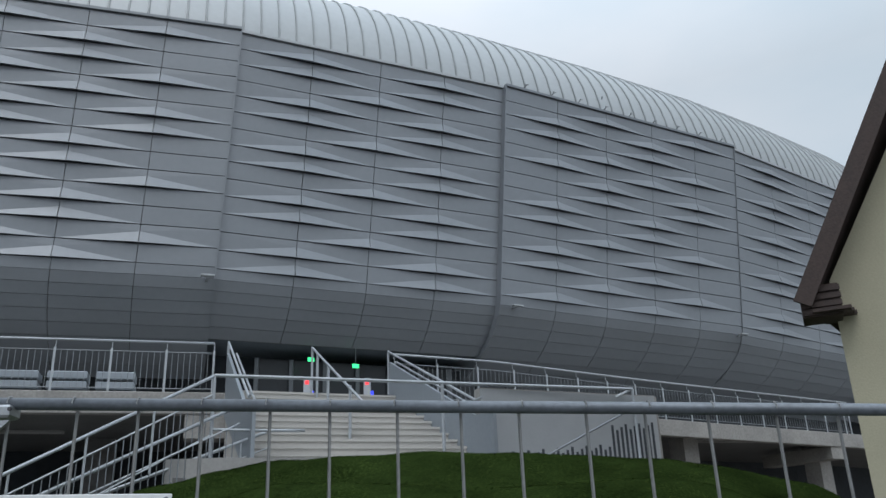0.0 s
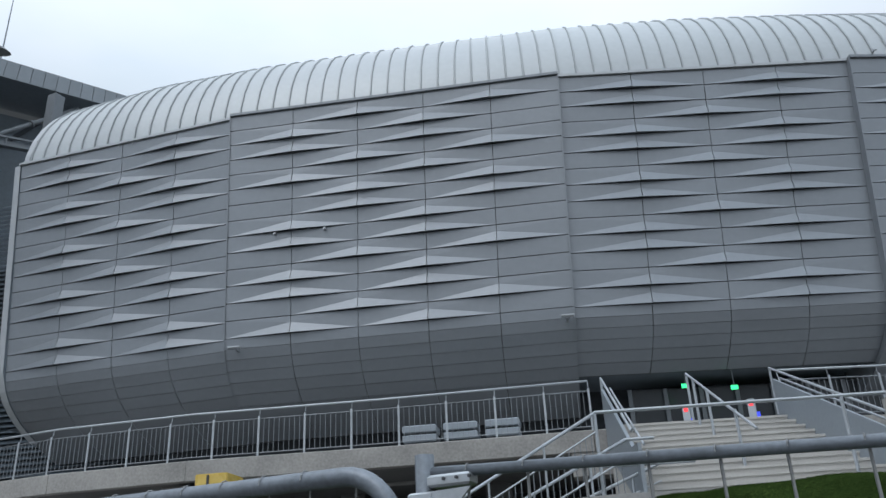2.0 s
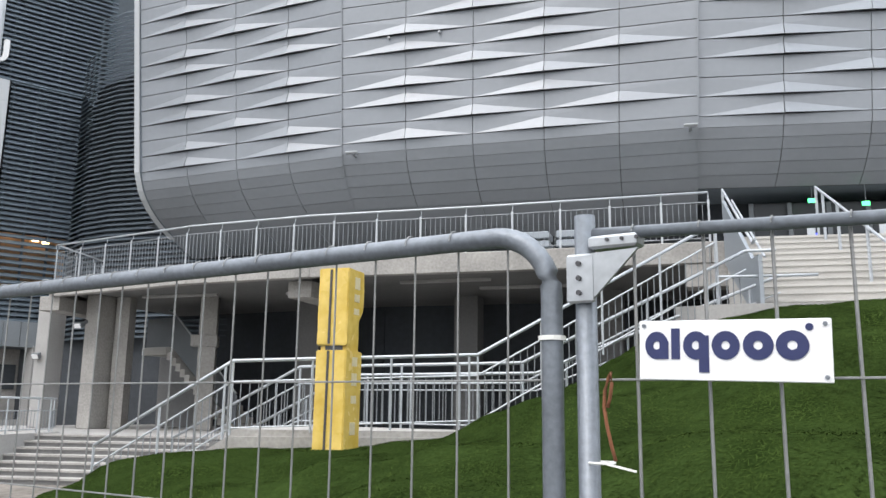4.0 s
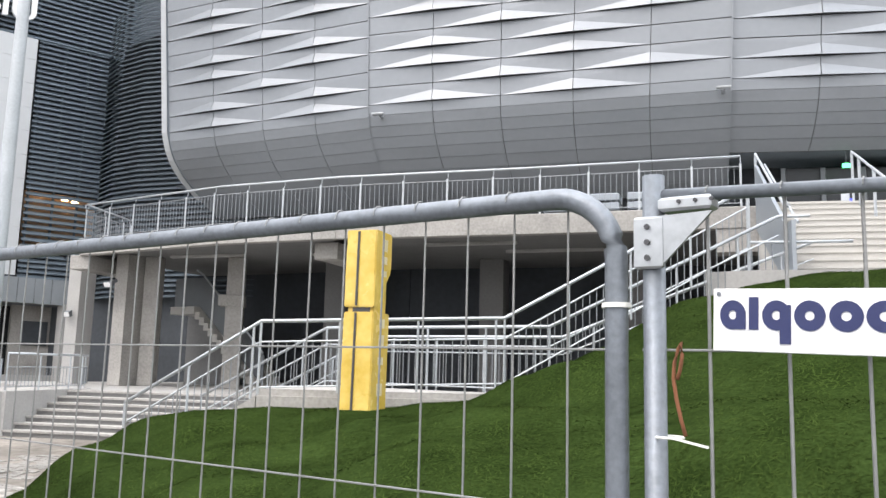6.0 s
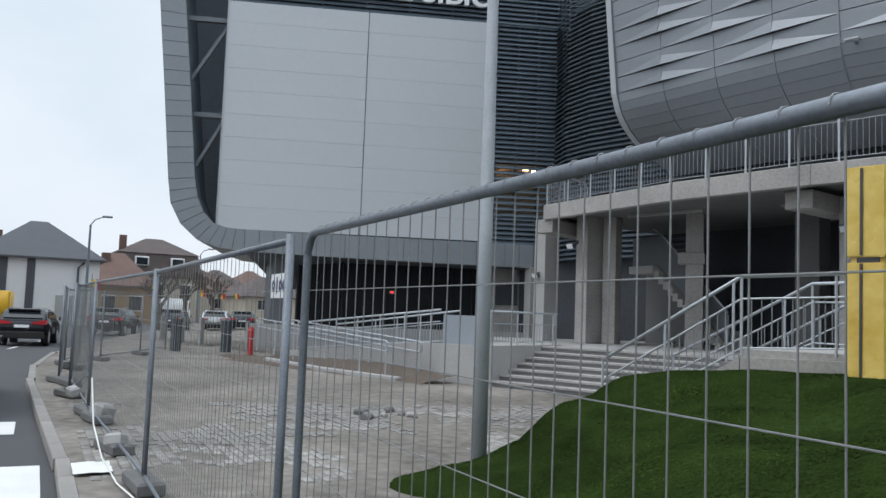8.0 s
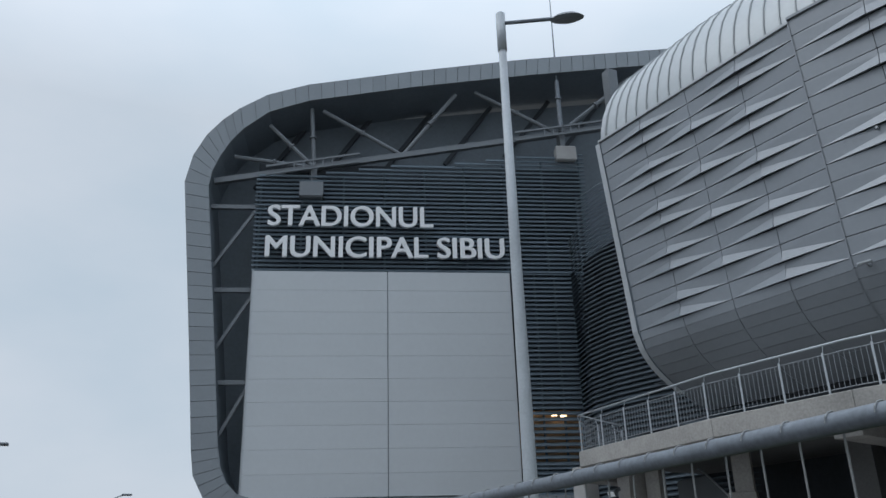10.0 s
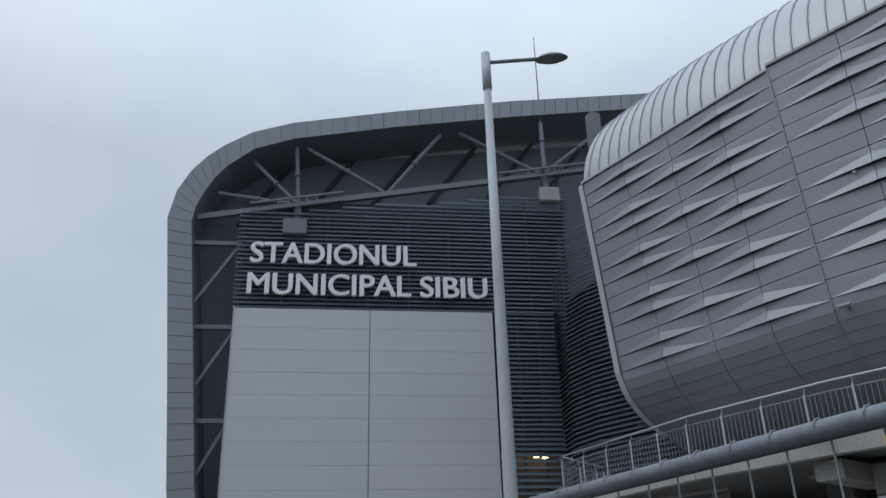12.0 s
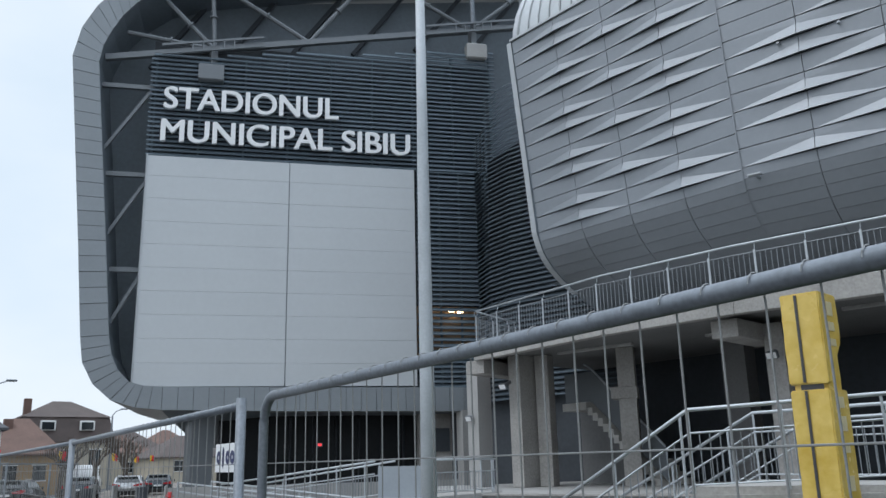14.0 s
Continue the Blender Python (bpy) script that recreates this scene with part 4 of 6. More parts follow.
flight_rail([Vector((-28.7, 9.9, 0.32)), Vector((-22.6, 11.4, 0.9))], "zinc-grey barred railing rising along the ramp", 0.9)
for a, b in (((-21.62, 8.82, 0.04), (-28.6, 7.25, 0.42)), ((-21.5, 9.7, 0.04), (-28.4, 8.2, 0.42))):
    a, b = Vector(a), Vector(b)
    t = thing("ramp_handrail", "double galvanised tube handrail with a looped end", "handrail", group="ramp handrails")
    hi, lo = Vector((0, 0, 0.92)), Vector((0, 0, 0.66))
    d = (a - b).normalized()
    part("rail", Shape().tube([b + hi, a + hi, a + d * 0.10 + (hi + lo) * 0.5 + Vector((0, 0, 0.08)), a + d * 0.10 + (hi + lo) * 0.5 - Vector((0, 0, 0.08)), a + lo, b + lo], 0.024), M_RAIL, t, smooth=True)
    for k in range(7):
        q = a.lerp(b, k / 6)
        part("post", Shape().tube([q - Vector((0, 0, 0.1)), q + hi], 0.022), M_RAIL, t)
kerb2 = Shape().beam((-21.2, 9.0, 0.03), (-24.2, 8.0, 0.05), 0.18, 0.14, 0.02).beam((-24.2, 8.0, 0.05), (-27.5, 7.3, 0.1), 0.18, 0.14, 0.02)
solid("ramp_kerb", kerb2, M_CONCL, "pale concrete kerb at the ramp foot", "kerb", "structure")
bank = Shape()
rows_ = [[(-20.3 - i * 0.62, 10.1 - i * 0.14 + (j - 4) * 0.24 - 0.02 * i * (4 - j), 0.02 + 0.30 * j / 4 * (1 - abs(i - 6) / 14) + 0.04 * noise.noise((i * 0.9, j * 1.3, 4.0)) - (0.06 if j == 0 else 0)) for i in range(15)] for j in range(5)]
vs = [p for r in rows_ for p in r]
bank.add(vs, [(j * 15 + i, j * 15 + i + 1, (j + 1) * 15 + i + 1, (j + 1) * 15 + i) for j in range(4) for i in range(14)])
solid("earth_bank", bank, M_EARTH, "bare brown earth strip below the ramp", "earth", "stuff", smooth=True)
flat_earth = Shape().slab([(-24.5, 7.6), (-27.6, 6.9), (-31.5, 6.6), (-31.8, 8.0), (-27.4, 7.4)], -0.02, 0.012)
solid("earth_strip", flat_earth, M_EARTH, "bare brown earth beside the forecourt paving", "earth", "stuff")

# small things on the facade and roof
for x, y in [(-15.59, 20.08), (-14.03, 20.52)]:
    fl = thing("facade_camera", "tiny pale security camera fixed to the grey cladding", "camera", pose(x, y, 12.9, 0, 0, 16), "facade cameras")
    part("mount", Shape().box((-0.03, -0.2, -0.03), (0.03, 0.1, 0.03)), M_STEEL, fl)
    part("head", Shape().box((-0.035, -0.22, -0.045), (0.035, -0.12, 0.03), bevel=0.01), M_TRIM, fl)
for (x, y, z, d) in [(-12.95, 21.9, 17.75, 1), (5.9, 28.9, 17.75, -1)]:
    t = thing("roof_anchor", "thin steel davit standing on the roof edge", "davit", pose(x, y, z, 0, 0, 16), "roof davits")
    part("mast", Shape().tube([(0, 0, -0.2), (-0.3 * d, 0, 0.9)], 0.03, 6), M_STEEL, t)
    part("foot", Shape().tube([(-0.35, 0, -0.1), (0.35, 0, -0.1)], 0.03, 6), M_STEEL, t)
for k in range(9):
    p = Vector((2.6, 26.65, TOP + 0.1)).lerp(Vector((11.3, 31.2, TOP + 0.1)), k / 8)
    t = thing("edge_bracket", "small thin steel bracket on the roof edge", "bracket", pose(p.x, p.y, p.z, 0, 0, 27), "edge brackets")
    part("stem", Shape().tube([(0, 0, -0.1), (0.12, -0.3, 0.12)], 0.018, 5), M_STEEL, t)
    part("tip", Shape().tube([(0.06, -0.32, 0.1), (0.2, -0.28, 0.14)], 0.03, 5), M_TRIM, t)

# ---------- tribune building with the name ----------
WA, WU = Vector((-37.72, 7.51, 0)), Vector((0.3098, 0.9508, 0))
WO = Vector((WU.y, -WU.x, 0))           # outwards, to the forecourt


def W(s, z, e=0.0):
    return WA + WU * s + WO * e + Vector((0, 0, z))


tribune = thing("tribune_building", "stadium tribune with rounded grey frame, white wall and dark louvres", "stadium tribune")
OUTER = [(14.3, 3.84), (6.0, 3.92), (1.2, 4.02), (0.2, 4.12), (-0.75, 4.42), (-1.45, 5.05), (-1.9, 5.9), (-2.05, 6.9), (-2.45, 10.9), (-3.33, 19.1), (-3.05, 20.5), (-2.5, 21.6), (-1.8, 22.45), (-1.04, 23.1), (0.25, 23.9), (2.14, 24.53), (7.2, 25.5), (13.2, 26.5), (21, 27.5), (27, 28.2)]
INNER = [(14.3, 4.86), (6.0, 4.9), (1.2, 4.94), (0.45, 4.98), (-0.1, 5.15), (-0.55, 5.6), (-0.82, 6.2), (-0.98, 7.0), (-1.38, 10.9), (-2.24, 18.9), (-2.12, 19.7), (-1.8, 20.5), (-1.4, 21.25), (-0.85, 21.95), (0.35, 22.95), (2.2, 23.62), (7.2, 24.58), (13.1, 25.52), (21, 26.6), (27, 27.3)]


def resample(pts, n):
    d = [0]
    for a, b in zip(pts, pts[1:]):
        d.append(d[-1] + math.hypot(b[0] - a[0], b[1] - a[1]))
    res = []
    for k in range(n + 1):
        t = d[-1] * k / n
        i = max(j for j in range(len(d) - 1) if d[j] <= t + 1e-6)
        f = (t - d[i]) / (d[i + 1] - d[i])
        res.append((pts[i][0] + (pts[i + 1][0] - pts[i][0]) * f, pts[i][1] + (pts[i + 1][1] - pts[i][1]) * f))
    return res


# pair outer and inner points section by section, so that joints stand square to the band
dense_o, dense_i = [], []
for k in range(len(OUTER) - 1):
    n = max(1, round(math.hypot(OUTER[k + 1][0] - OUTER[k][0], OUTER[k + 1][1] - OUTER[k][1]) / 0.62))
    for j in range(n):
        f = j / n
        dense_o.append((OUTER[k][0] + (OUTER[k + 1][0] - OUTER[k][0]) * f, OUTER[k][1] + (OUTER[k + 1][1] - OUTER[k][1]) * f))
        dense_i.append((INNER[k][0] + (INNER[k + 1][0] - INNER[k][0]) * f, INNER[k][1] + (INNER[k + 1][1] - INNER[k][1]) * f))
dense_o.append(OUTER[-1])
dense_i.append(INNER[-1])
band = part("frame_band", Shape().add([W(*p, 0.36) for p in dense_o] + [W(*p, 0.36) for p in dense_i], [(i, i + 1, len(dense_o) + i + 1, len(dense_o) + i) for i in range(len(dense_o) - 1)]), M_BANDJ, tribune, "rounded grey cassette frame")
for k in range(len(dense_o) - 1):
    (o0, o1, i0, i1) = (Vector(dense_o[k]), Vector(dense_o[k + 1]), Vector(dense_i[k]), Vector(dense_i[k + 1]))
    g = 0.012 / max(0.1, (o1 - o0).length)
    a, b, c, d = o0.lerp(o1, g), o1.lerp(o0, g), i1.lerp(i0, g), i0.lerp(i1, g)
    vs = [W(*p, 0.40 + 0.006 * (k % 2)) for p in (a, b, c, d)] + [W(*p, 0.30) for p in (a, b, c, d)]
    s = Shape().add(vs, [(0, 1, 2, 3), (0, 4, 5, 1), (1, 5, 6, 2), (2, 6, 7, 3), (3, 7, 4, 0)])
    fix_normals(part("cassette", s, M_BAND, band))
s = Shape().strip([W(*p, 0.38) for p in dense_o], [W(*p, -9) for p in dense_o])
fix_normals(part("outer_skin", s, M_BAND, tribune))
s = Shape().strip([W(*p, 0.34) for p in dense_i], [W(p[0], p[1], -2.6) for p in dense_i])
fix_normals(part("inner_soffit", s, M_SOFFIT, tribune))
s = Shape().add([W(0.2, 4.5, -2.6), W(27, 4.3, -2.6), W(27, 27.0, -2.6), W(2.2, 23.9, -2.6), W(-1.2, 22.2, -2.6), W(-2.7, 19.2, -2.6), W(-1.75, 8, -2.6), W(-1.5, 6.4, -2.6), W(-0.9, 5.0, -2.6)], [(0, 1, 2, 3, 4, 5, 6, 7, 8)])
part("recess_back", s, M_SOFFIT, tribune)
# purlins on the dark soffit behind the truss
for k in range(7):
    s0 = -0.5 + k * 3.2
    part("purlin", Shape().beam(W(s0, 20.2 + 0.17 * s0, -2.4), W(s0 + 2.6, 24.0 + 0.14 * s0, -2.4), 0.2, 0.2), M_VOID, tribune)

# roof truss
truss = part("truss", Shape().beam(W(-2.1, 19.42, -0.2), W(27, 24.7, -0.2), 0.25, 0.27), M_STEEL, tribune, "painted grey steel roof truss")
chord = lambda s: 19.42 + (s + 2.1) * 0.181
nodes = [((-1.25, 20.75), (2.52, chord(2.5))), ((0.35, 22.5), (2.52, chord(2.5))), ((2.33, 23.5), (2.52, chord(2.5))), ((2.9, 23.4), (6.78, chord(6.8))),
         ((9.52, 24.6), (6.78, chord(6.8))), ((10.5, 24.75), (14.7, chord(14.7))), ((18.8, 26.0), (14.7, chord(14.7))), ((19.6, 26.0), (23, chord(23)))]
for a, b in nodes:
    part("diagonal", Shape().tube([W(*a, -0.2), W(*b, -0.2)], 0.11, 8), M_STEEL, truss)
    f = Vector(W(*a, -0.2)).lerp(W(*b, -0.2), 0.5)
    dirn = (W(*b, -0.2) - W(*a, -0.2)).normalized()
    part("flange", Shape().tube([f - dirn * 0.04, f + dirn * 0.04], 0.19, 8), M_STEEL, truss)
for s0, w in ((2.5, 2.2), (14.75, 2.4)):
    for dz in (-0.22, 0.2):
        part("gantry_rail", Shape().beam(W(s0 - w, chord(s0 - w) + dz, 0.25), W(s0 + w, chord(s0 + w) + dz, 0.25), 0.08, 0.1), M_STEEL, truss)
    for k in range(5):
        x = s0 - 0.9 + k * 0.45
        part("gantry_post", Shape().beam(W(x, chord(x) - 0.22, 0.25), W(x, chord(x) + 0.25, 0.25), 0.06, 0.06), M_STEEL, truss)
    part("hanger", Shape().beam(W(s0, chord(s0), -0.1), W(s0, chord(s0) - 1.0, -0.1), 0.3, 0.3), M_STEEL, truss)
# side bracing left of the white wall
for z0, x_in in ((18.15, -2.15), (14.05, -1.75), (9.85, -1.3)):
    part("strut", Shape().beam(W(x_in, z0, -0.3), W(0.3, z0, -0.3), 0.2, 0.2), M_STEEL, truss)
for (a, b) in [((-2.0, 15.0), (-0.1, 18.0)), ((-1.75, 10.9), (0.0, 13.9)), ((-1.3, 7.2), (0.0, 9.7))]:
    part("brace", Shape().beam(W(*a, -0.3), W(*b, -0.3), 0.14, 0.14), M_STEEL, truss)

# concrete box under the mast and flood boxes on the truss
for s0, w in ((2.45, 0.55), (14.85, 0.5)):
    t = thing("gantry_box", "pale concrete block hanging at the roof truss", "box", group="gantry boxes")
    part("block", Shape().beam(W(s0 - w, chord(s0) - 1.35, 0.1), W(s0 + w, chord(s0) - 1.35, 0.1), 0.5, 0.8, 0.06), M_CONCL if s0 > 10 else M_STEEL, t)
mast = thing("antenna_mast", "slim galvanised lightning mast above the truss", "mast")
part("lower_tube", Shape().tube([W(14.75, chord(14.7), 0.1), W(14.75, 25.4, 0.1)], 0.13, 10), M_GALVD, mast)
part("upper_rod", Shape().tube([W(14.75, 25.3, 0.1), W(14.78, 28, 0.1), W(14.8, 31.0, 0.1)], 0.045, 6, 0.02), M_GALVD, mast)
part("collar", Shape().tube([W(14.75, 24.3, 0.1), W(14.75, 24.4, 0.1)], 0.19, 10), M_GALVD, mast)

# white wall of sandwich panels
wall = part("white_wall", Shape().beam(W(0.02, 9.9, 0.10), W(11.62, 9.9, 0.10), 0.1, 9.75), M_BAND, tribune)
lines = [14.80, 13.9, 12.88, 11.87, 10.88, 9.88, 8.88, 7.89, 6.9, 5.9, 4.95]
for c, (s0, s1) in enumerate(((0.0, 5.99), (6.03, 11.64))):
    for z1, z0 in zip(lines, lines[1:]):
        part("wall_panel", Shape().beam(W(s0, (z0 + z1) / 2, 0.2), W(s1, (z0 + z1) / 2, 0.2), 0.1, z1 - z0 - 0.006, 0.003), M_WHITE, wall)
part("wall_trim", Shape().beam(W(-0.02, 4.95, 0.24), W(-0.02, 14.85, 0.24), 0.06, 0.09), M_TRIM, wall)

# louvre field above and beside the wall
# dark backing sheet: the shade between the slats is painted on it
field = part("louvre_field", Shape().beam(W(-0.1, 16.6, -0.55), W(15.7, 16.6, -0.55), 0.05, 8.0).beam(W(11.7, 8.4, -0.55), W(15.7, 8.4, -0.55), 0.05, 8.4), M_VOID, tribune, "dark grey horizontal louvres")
slat_mesh = Shape().add([(0, 0.0, 0.05), (1, 0.0, 0.05), (1, 0.11, -0.04), (0, 0.11, -0.04), (0, 0.0, 0.02), (1, 0.0, 0.02), (1, 0.09, -0.06), (0, 0.09, -0.06)],
                        [(0, 1, 2, 3), (7, 6, 5, 4), (0, 4, 5, 1), (3, 2, 6, 7), (1, 5, 6, 2), (0, 3, 7, 4)]).mesh("slat", M_LOUVRE)


def slat(s0, s1, z, parent, e=0.0):
    a = W(s0, z, e)
    m = Matrix([[WU.x * (s1 - s0), WO.x, 0, a.x], [WU.y * (s1 - s0), WO.y, 0, a.y], [0, 0, 1.6, a.z], [0, 0, 0, 1]])
    part("slat", slat_mesh, None, parent, m=m)


z = 14.95
while z < 21.3:
    left = max(-0.12, (z - 19.6) / 0.106)
    left = -0.12 if left <= 0 else round(left / 1.55) * 1.55
    slat(left, 15.75, z, field)
    z += 0.215
z = 4.1
while z < 14.9:
    if not 6.1 < z < 8.5:
        slat(11.75, 15.2, z, field)
    z += 0.215
for k in range(9):
    part("louvre_post", Shape().beam(W(0.1 + k * 1.93, 14.9, -0.1), W(0.1 + k * 1.93, 19.4 + 0.2 * k, -0.1), 0.08, 0.08), M_LOUVRE, field)
for k in range(4):
    part("louvre_post", Shape().beam(W(11.9 + k * 0.95, 4.0, -0.1), W(11.9 + k * 0.95, 14.9, -0.1), 0.08, 0.08), M_LOUVRE, field)
# lit opening behind sparse louvres; its warm light is put into the wall colour
lit = part("lit_bay", Shape().beam(W(11.8, 7.3, -0.42), W(14.6, 7.3, -0.42), 0.05, 2.5), M_WARMLOUV, tribune, "warm lit bay behind louvres")
for k in range(9):
    slat(11.75, 15.2, 6.2 + k * 0.27, lit)
for s0, z0 in ((12.2, 8.35), (13.2, 8.3), (13.6, 8.25)):
    t = thing("bay_lamp", "small warm lamp glowing behind the louvres", "lamp", group="bay lamps")
    part("bulb", Shape().beam(W(s0, z0, -0.1), W(s0 + 0.25, z0, -0.1), 0.08, 0.08, 0.02), M_LAMPW, t)

# curved louvre drum between tribune and bowl
drum = part("louvre_drum", Shape().add([], []), None, tribune, "curved dark louvre screen")
DR = [W(14.9, 0, 0.05), Vector((-32.4, 21.0, 0)), Vector((-31.0, 20.6, 0)), Vector((-29.4, 20.6, 0)), Vector((-27.0, 21.2, 0)), Vector((-23.0, 22.0, 0))]
z = 4.2
while z < 17.6:
    s = Shape()
    q = DR
    if z > 13.0:
        cut = min(2, int((z - 13.0) / 1.6))
        q = DR[cut:]
    aa = [p + Vector((0, 0, z + 0.06)) for p in q]
    bb = []
    for i, p in enumerate(q):
        t = (q[min(i + 1, len(q) - 1)] - q[max(i - 1, 0)]).normalized()
        bb.append(p + Vector((t.y, -t.x, 0)) * 0.13 + Vector((0, 0, z - 0.06)))
    s.strip(aa, bb).strip([v - Vector((0, 0, 0.035)) for v in bb], [v - Vector((0, 0, 0.035)) for v in aa]).strip(bb, [v - Vector((0, 0, 0.035)) for v in bb])
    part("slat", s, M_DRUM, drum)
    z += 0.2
# backing coloured dark for the shade behind the drum slats
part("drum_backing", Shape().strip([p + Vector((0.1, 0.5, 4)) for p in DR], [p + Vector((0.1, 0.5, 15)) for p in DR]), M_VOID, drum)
part("drum_pier", Shape().beam((-29.6, 22.2, 4), (-29.6, 22.2, 24), 0.5, 0.5), M_STEEL, drum)

# lettering on the louvres
def letters(text, s0, s1, z0, height):
    cu = bpy.data.curves.new("letters", 'FONT')
    cu.body = text
    cu.extrude = 0.07
    ob = new("letters", cu)
    bpy.context.view_layer.update()
    dg = bpy.context.evaluated_depsgraph_get()
    me = bpy.data.meshes.new_from_object(ob.evaluated_get(dg))
    bpy.data.objects.remove(ob)
    co = [v.co for v in me.vertices]
    x0, x1 = min(c.x for c in co), max(c.x for c in co)
    y0, y1 = min(c.y for c in co), max(c.y for c in co)
    strokes = [v.co.copy() for v in me.vertices]
    faces = [tuple(p.vertices) for p in me.polygons]
    verts, polys = [], []
    for dx in (-0.022, -0.008, 0.008, 0.022):     # heavier strokes
        k = len(verts)
        verts += [(c.x + dx, c.y + dx * 0.4, c.z + dx * 0.05) for c in strokes]
        polys += [tuple(i + k for i in f) for f in faces]
    me = bpy.data.meshes.new("lettering")
    me.from_pydata(verts, [], polys)
    for v in me.vertices:
        sx = s0 + (v.co.x - x0) / (x1 - x0) * (s1 - s0)
        v.co = W(sx, z0 + (v.co.y - y0) / (y1 - y0) * height, 0.33 + v.co.z)
    me.materials.clear()
    me.materials.append(M_SIGNW)
    return me


for text, s0, s1, z0 in (("STADIONUL", 0.55, 8.12, 16.98), ("MUNICIPAL SIBIU", 0.5, 11.42, 15.45)):
    ob = new("lettering", letters(text, s0, s1, z0, 1.02))
    tagged(ob, "white raised block letters reading " + text, "lettering", "name of the stadium")

# underside and ground floor of the tribune
s = Shape().add([W(1.2, 4.0, 0.3), W(14.3, 3.85, 0.3), W(14.3, 3.7, -6), W(2.5, 2.6, -6)], [(0, 1, 2, 3)])
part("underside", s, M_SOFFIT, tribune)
part("support_pier", Shape().beam(W(2.6, 0, -1.4), W(2.6, 4.0, -1.4), 0.9, 1.1), M_STEEL, tribune)
part("plinth_wall", Shape().beam(W(1.5, 0.45, -0.6), W(14.2, 0.45, -0.6), 0.3, 1.1), M_CONCL, tribune)
# glazing sheet in near-black: the unlit interior is painted into its colour
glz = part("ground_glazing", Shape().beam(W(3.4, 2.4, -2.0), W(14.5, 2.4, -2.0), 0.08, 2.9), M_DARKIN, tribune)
red = thing("signal_lamp", "small red signal lamp behind the ground-floor glazing", "lamp")
part("lit_face", Shape().beam(W(7.6, 2.6, -1.9), W(7.75, 2.6, -1.9), 0.04, 0.09), M_REDL, red)
part("housing", Shape().beam(W(7.55, 2.6, -1.94), W(7.8, 2.6, -1.94), 0.04, 0.16), M_STEEL, red)
for k in range(12):
    part("mullion", Shape().beam(W(3.4 + k, 1.0, -1.93), W(3.4 + k, 3.8, -1.93), 0.07, 0.1), M_DARKGL, glz)
part("side_pier", Shape().beam(W(13.9, 0, 0.1), W(13.9, 3.9, 0.1), 0.9, 0.5), M_CONCL, tribune)
part("side_wall", Shape().beam(W(11.9, 2.4, -1.2), W(14.2, 2.4, -1.2), 0.3, 3.0), M_CONC, tribune)
part("opening", Shape().beam(W(12.3, 2.7, -1.0), W(13.3, 2.7, -1.0), 0.12, 1.0), M_VOID, tribune)


# ---------- street lamp in the lawn ----------
lamp = thing("street_lamp", "tall galvanised street lamp with a flat grey head", "street lamp", pose(-10.95, 5.66, -0.1))
pole = [(0, 0, 0), (0, 0, 3), (0, 0, 6), (0, 0, 9.0)]
part("pole", Shape().tube(pole, 0.098, 12, 0.052), M_POLE, lamp, smooth=True)
part("pole_cap", Shape().tube([(0, 0, 8.75), (0, 0, 9.38)], 0.066, 12), M_POLE, lamp, smooth=True)
part("arm", Shape().tube([(0, 0, 9.22), (0.42, 0.62, 9.18)], 0.028, 8), M_GALVD, lamp)
head = Shape()
ring = [(math.cos(2 * math.pi * k / 16), math.sin(2 * math.pi * k / 16)) for k in range(16)]
for sc, z in ((0.6, -0.05), (1.0, 0.0), (0.75, 0.06)):
    head.v += [(0.24 * sc * x, 0.12 * sc * y, z * 0.8) for x, y in ring]
head.f += [tuple(range(16))[::-1], tuple(range(32, 48))] + [(r * 16 + i, r * 16 + (i + 1) % 16, r * 16 + 16 + (i + 1) % 16, r * 16 + 16 + i) for r in range(2) for i in range(16)]
part("lamp_head", head, M_STEEL, lamp, "dark grey flat lamp head", m=pose(0.52, 0.78, 9.16, 0, 0, 56))

# ---------- wrapped totem ----------
totem = thing("wrapped_totem", "square information totem wrapped in yellow foil with dark tape", "totem", pose(-8.41, 9.25, 1.12, 0, 0.5, 12))
def totem_piece(name, w, d, z0, z1, cut=0.0):
    """A foil-wrapped box; cut: how far its near corner is trimmed away towards the foot."""
    bm = bmesh.new()
    bmesh.ops.create_cube(bm, size=1)
    bmesh.ops.scale(bm, vec=(w, d, z1 - z0), verts=bm.verts)
    bmesh.ops.translate(bm, vec=(0, 0, (z0 + z1) / 2), verts=bm.verts)
    bmesh.ops.bevel(bm, geom=list(bm.edges), offset=0.014, segments=2, affect='EDGES')
    bmesh.ops.subdivide_edges(bm, edges=[e for e in bm.edges if e.calc_length() > 0.3], cuts=10, use_grid_fill=True)
    for v in bm.verts:
        v.co += Vector((noise.noise(v.co * 7), noise.noise(v.co * 7 + Vector((9, 0, 0))), 0)) * 0.007
        if cut and v.co.x > 0.0 and v.co.z < z0 + cut:
            v.co.y -= (v.co.y + d / 2) * 0.85 * (z0 + cut - v.co.z) / cut * min(1, v.co.x / (w * 0.4))
    me = bpy.data.meshes.new(name)
    bm.to_mesh(me)
    bm.free()
    me.materials.append(M_YEL)
    return me


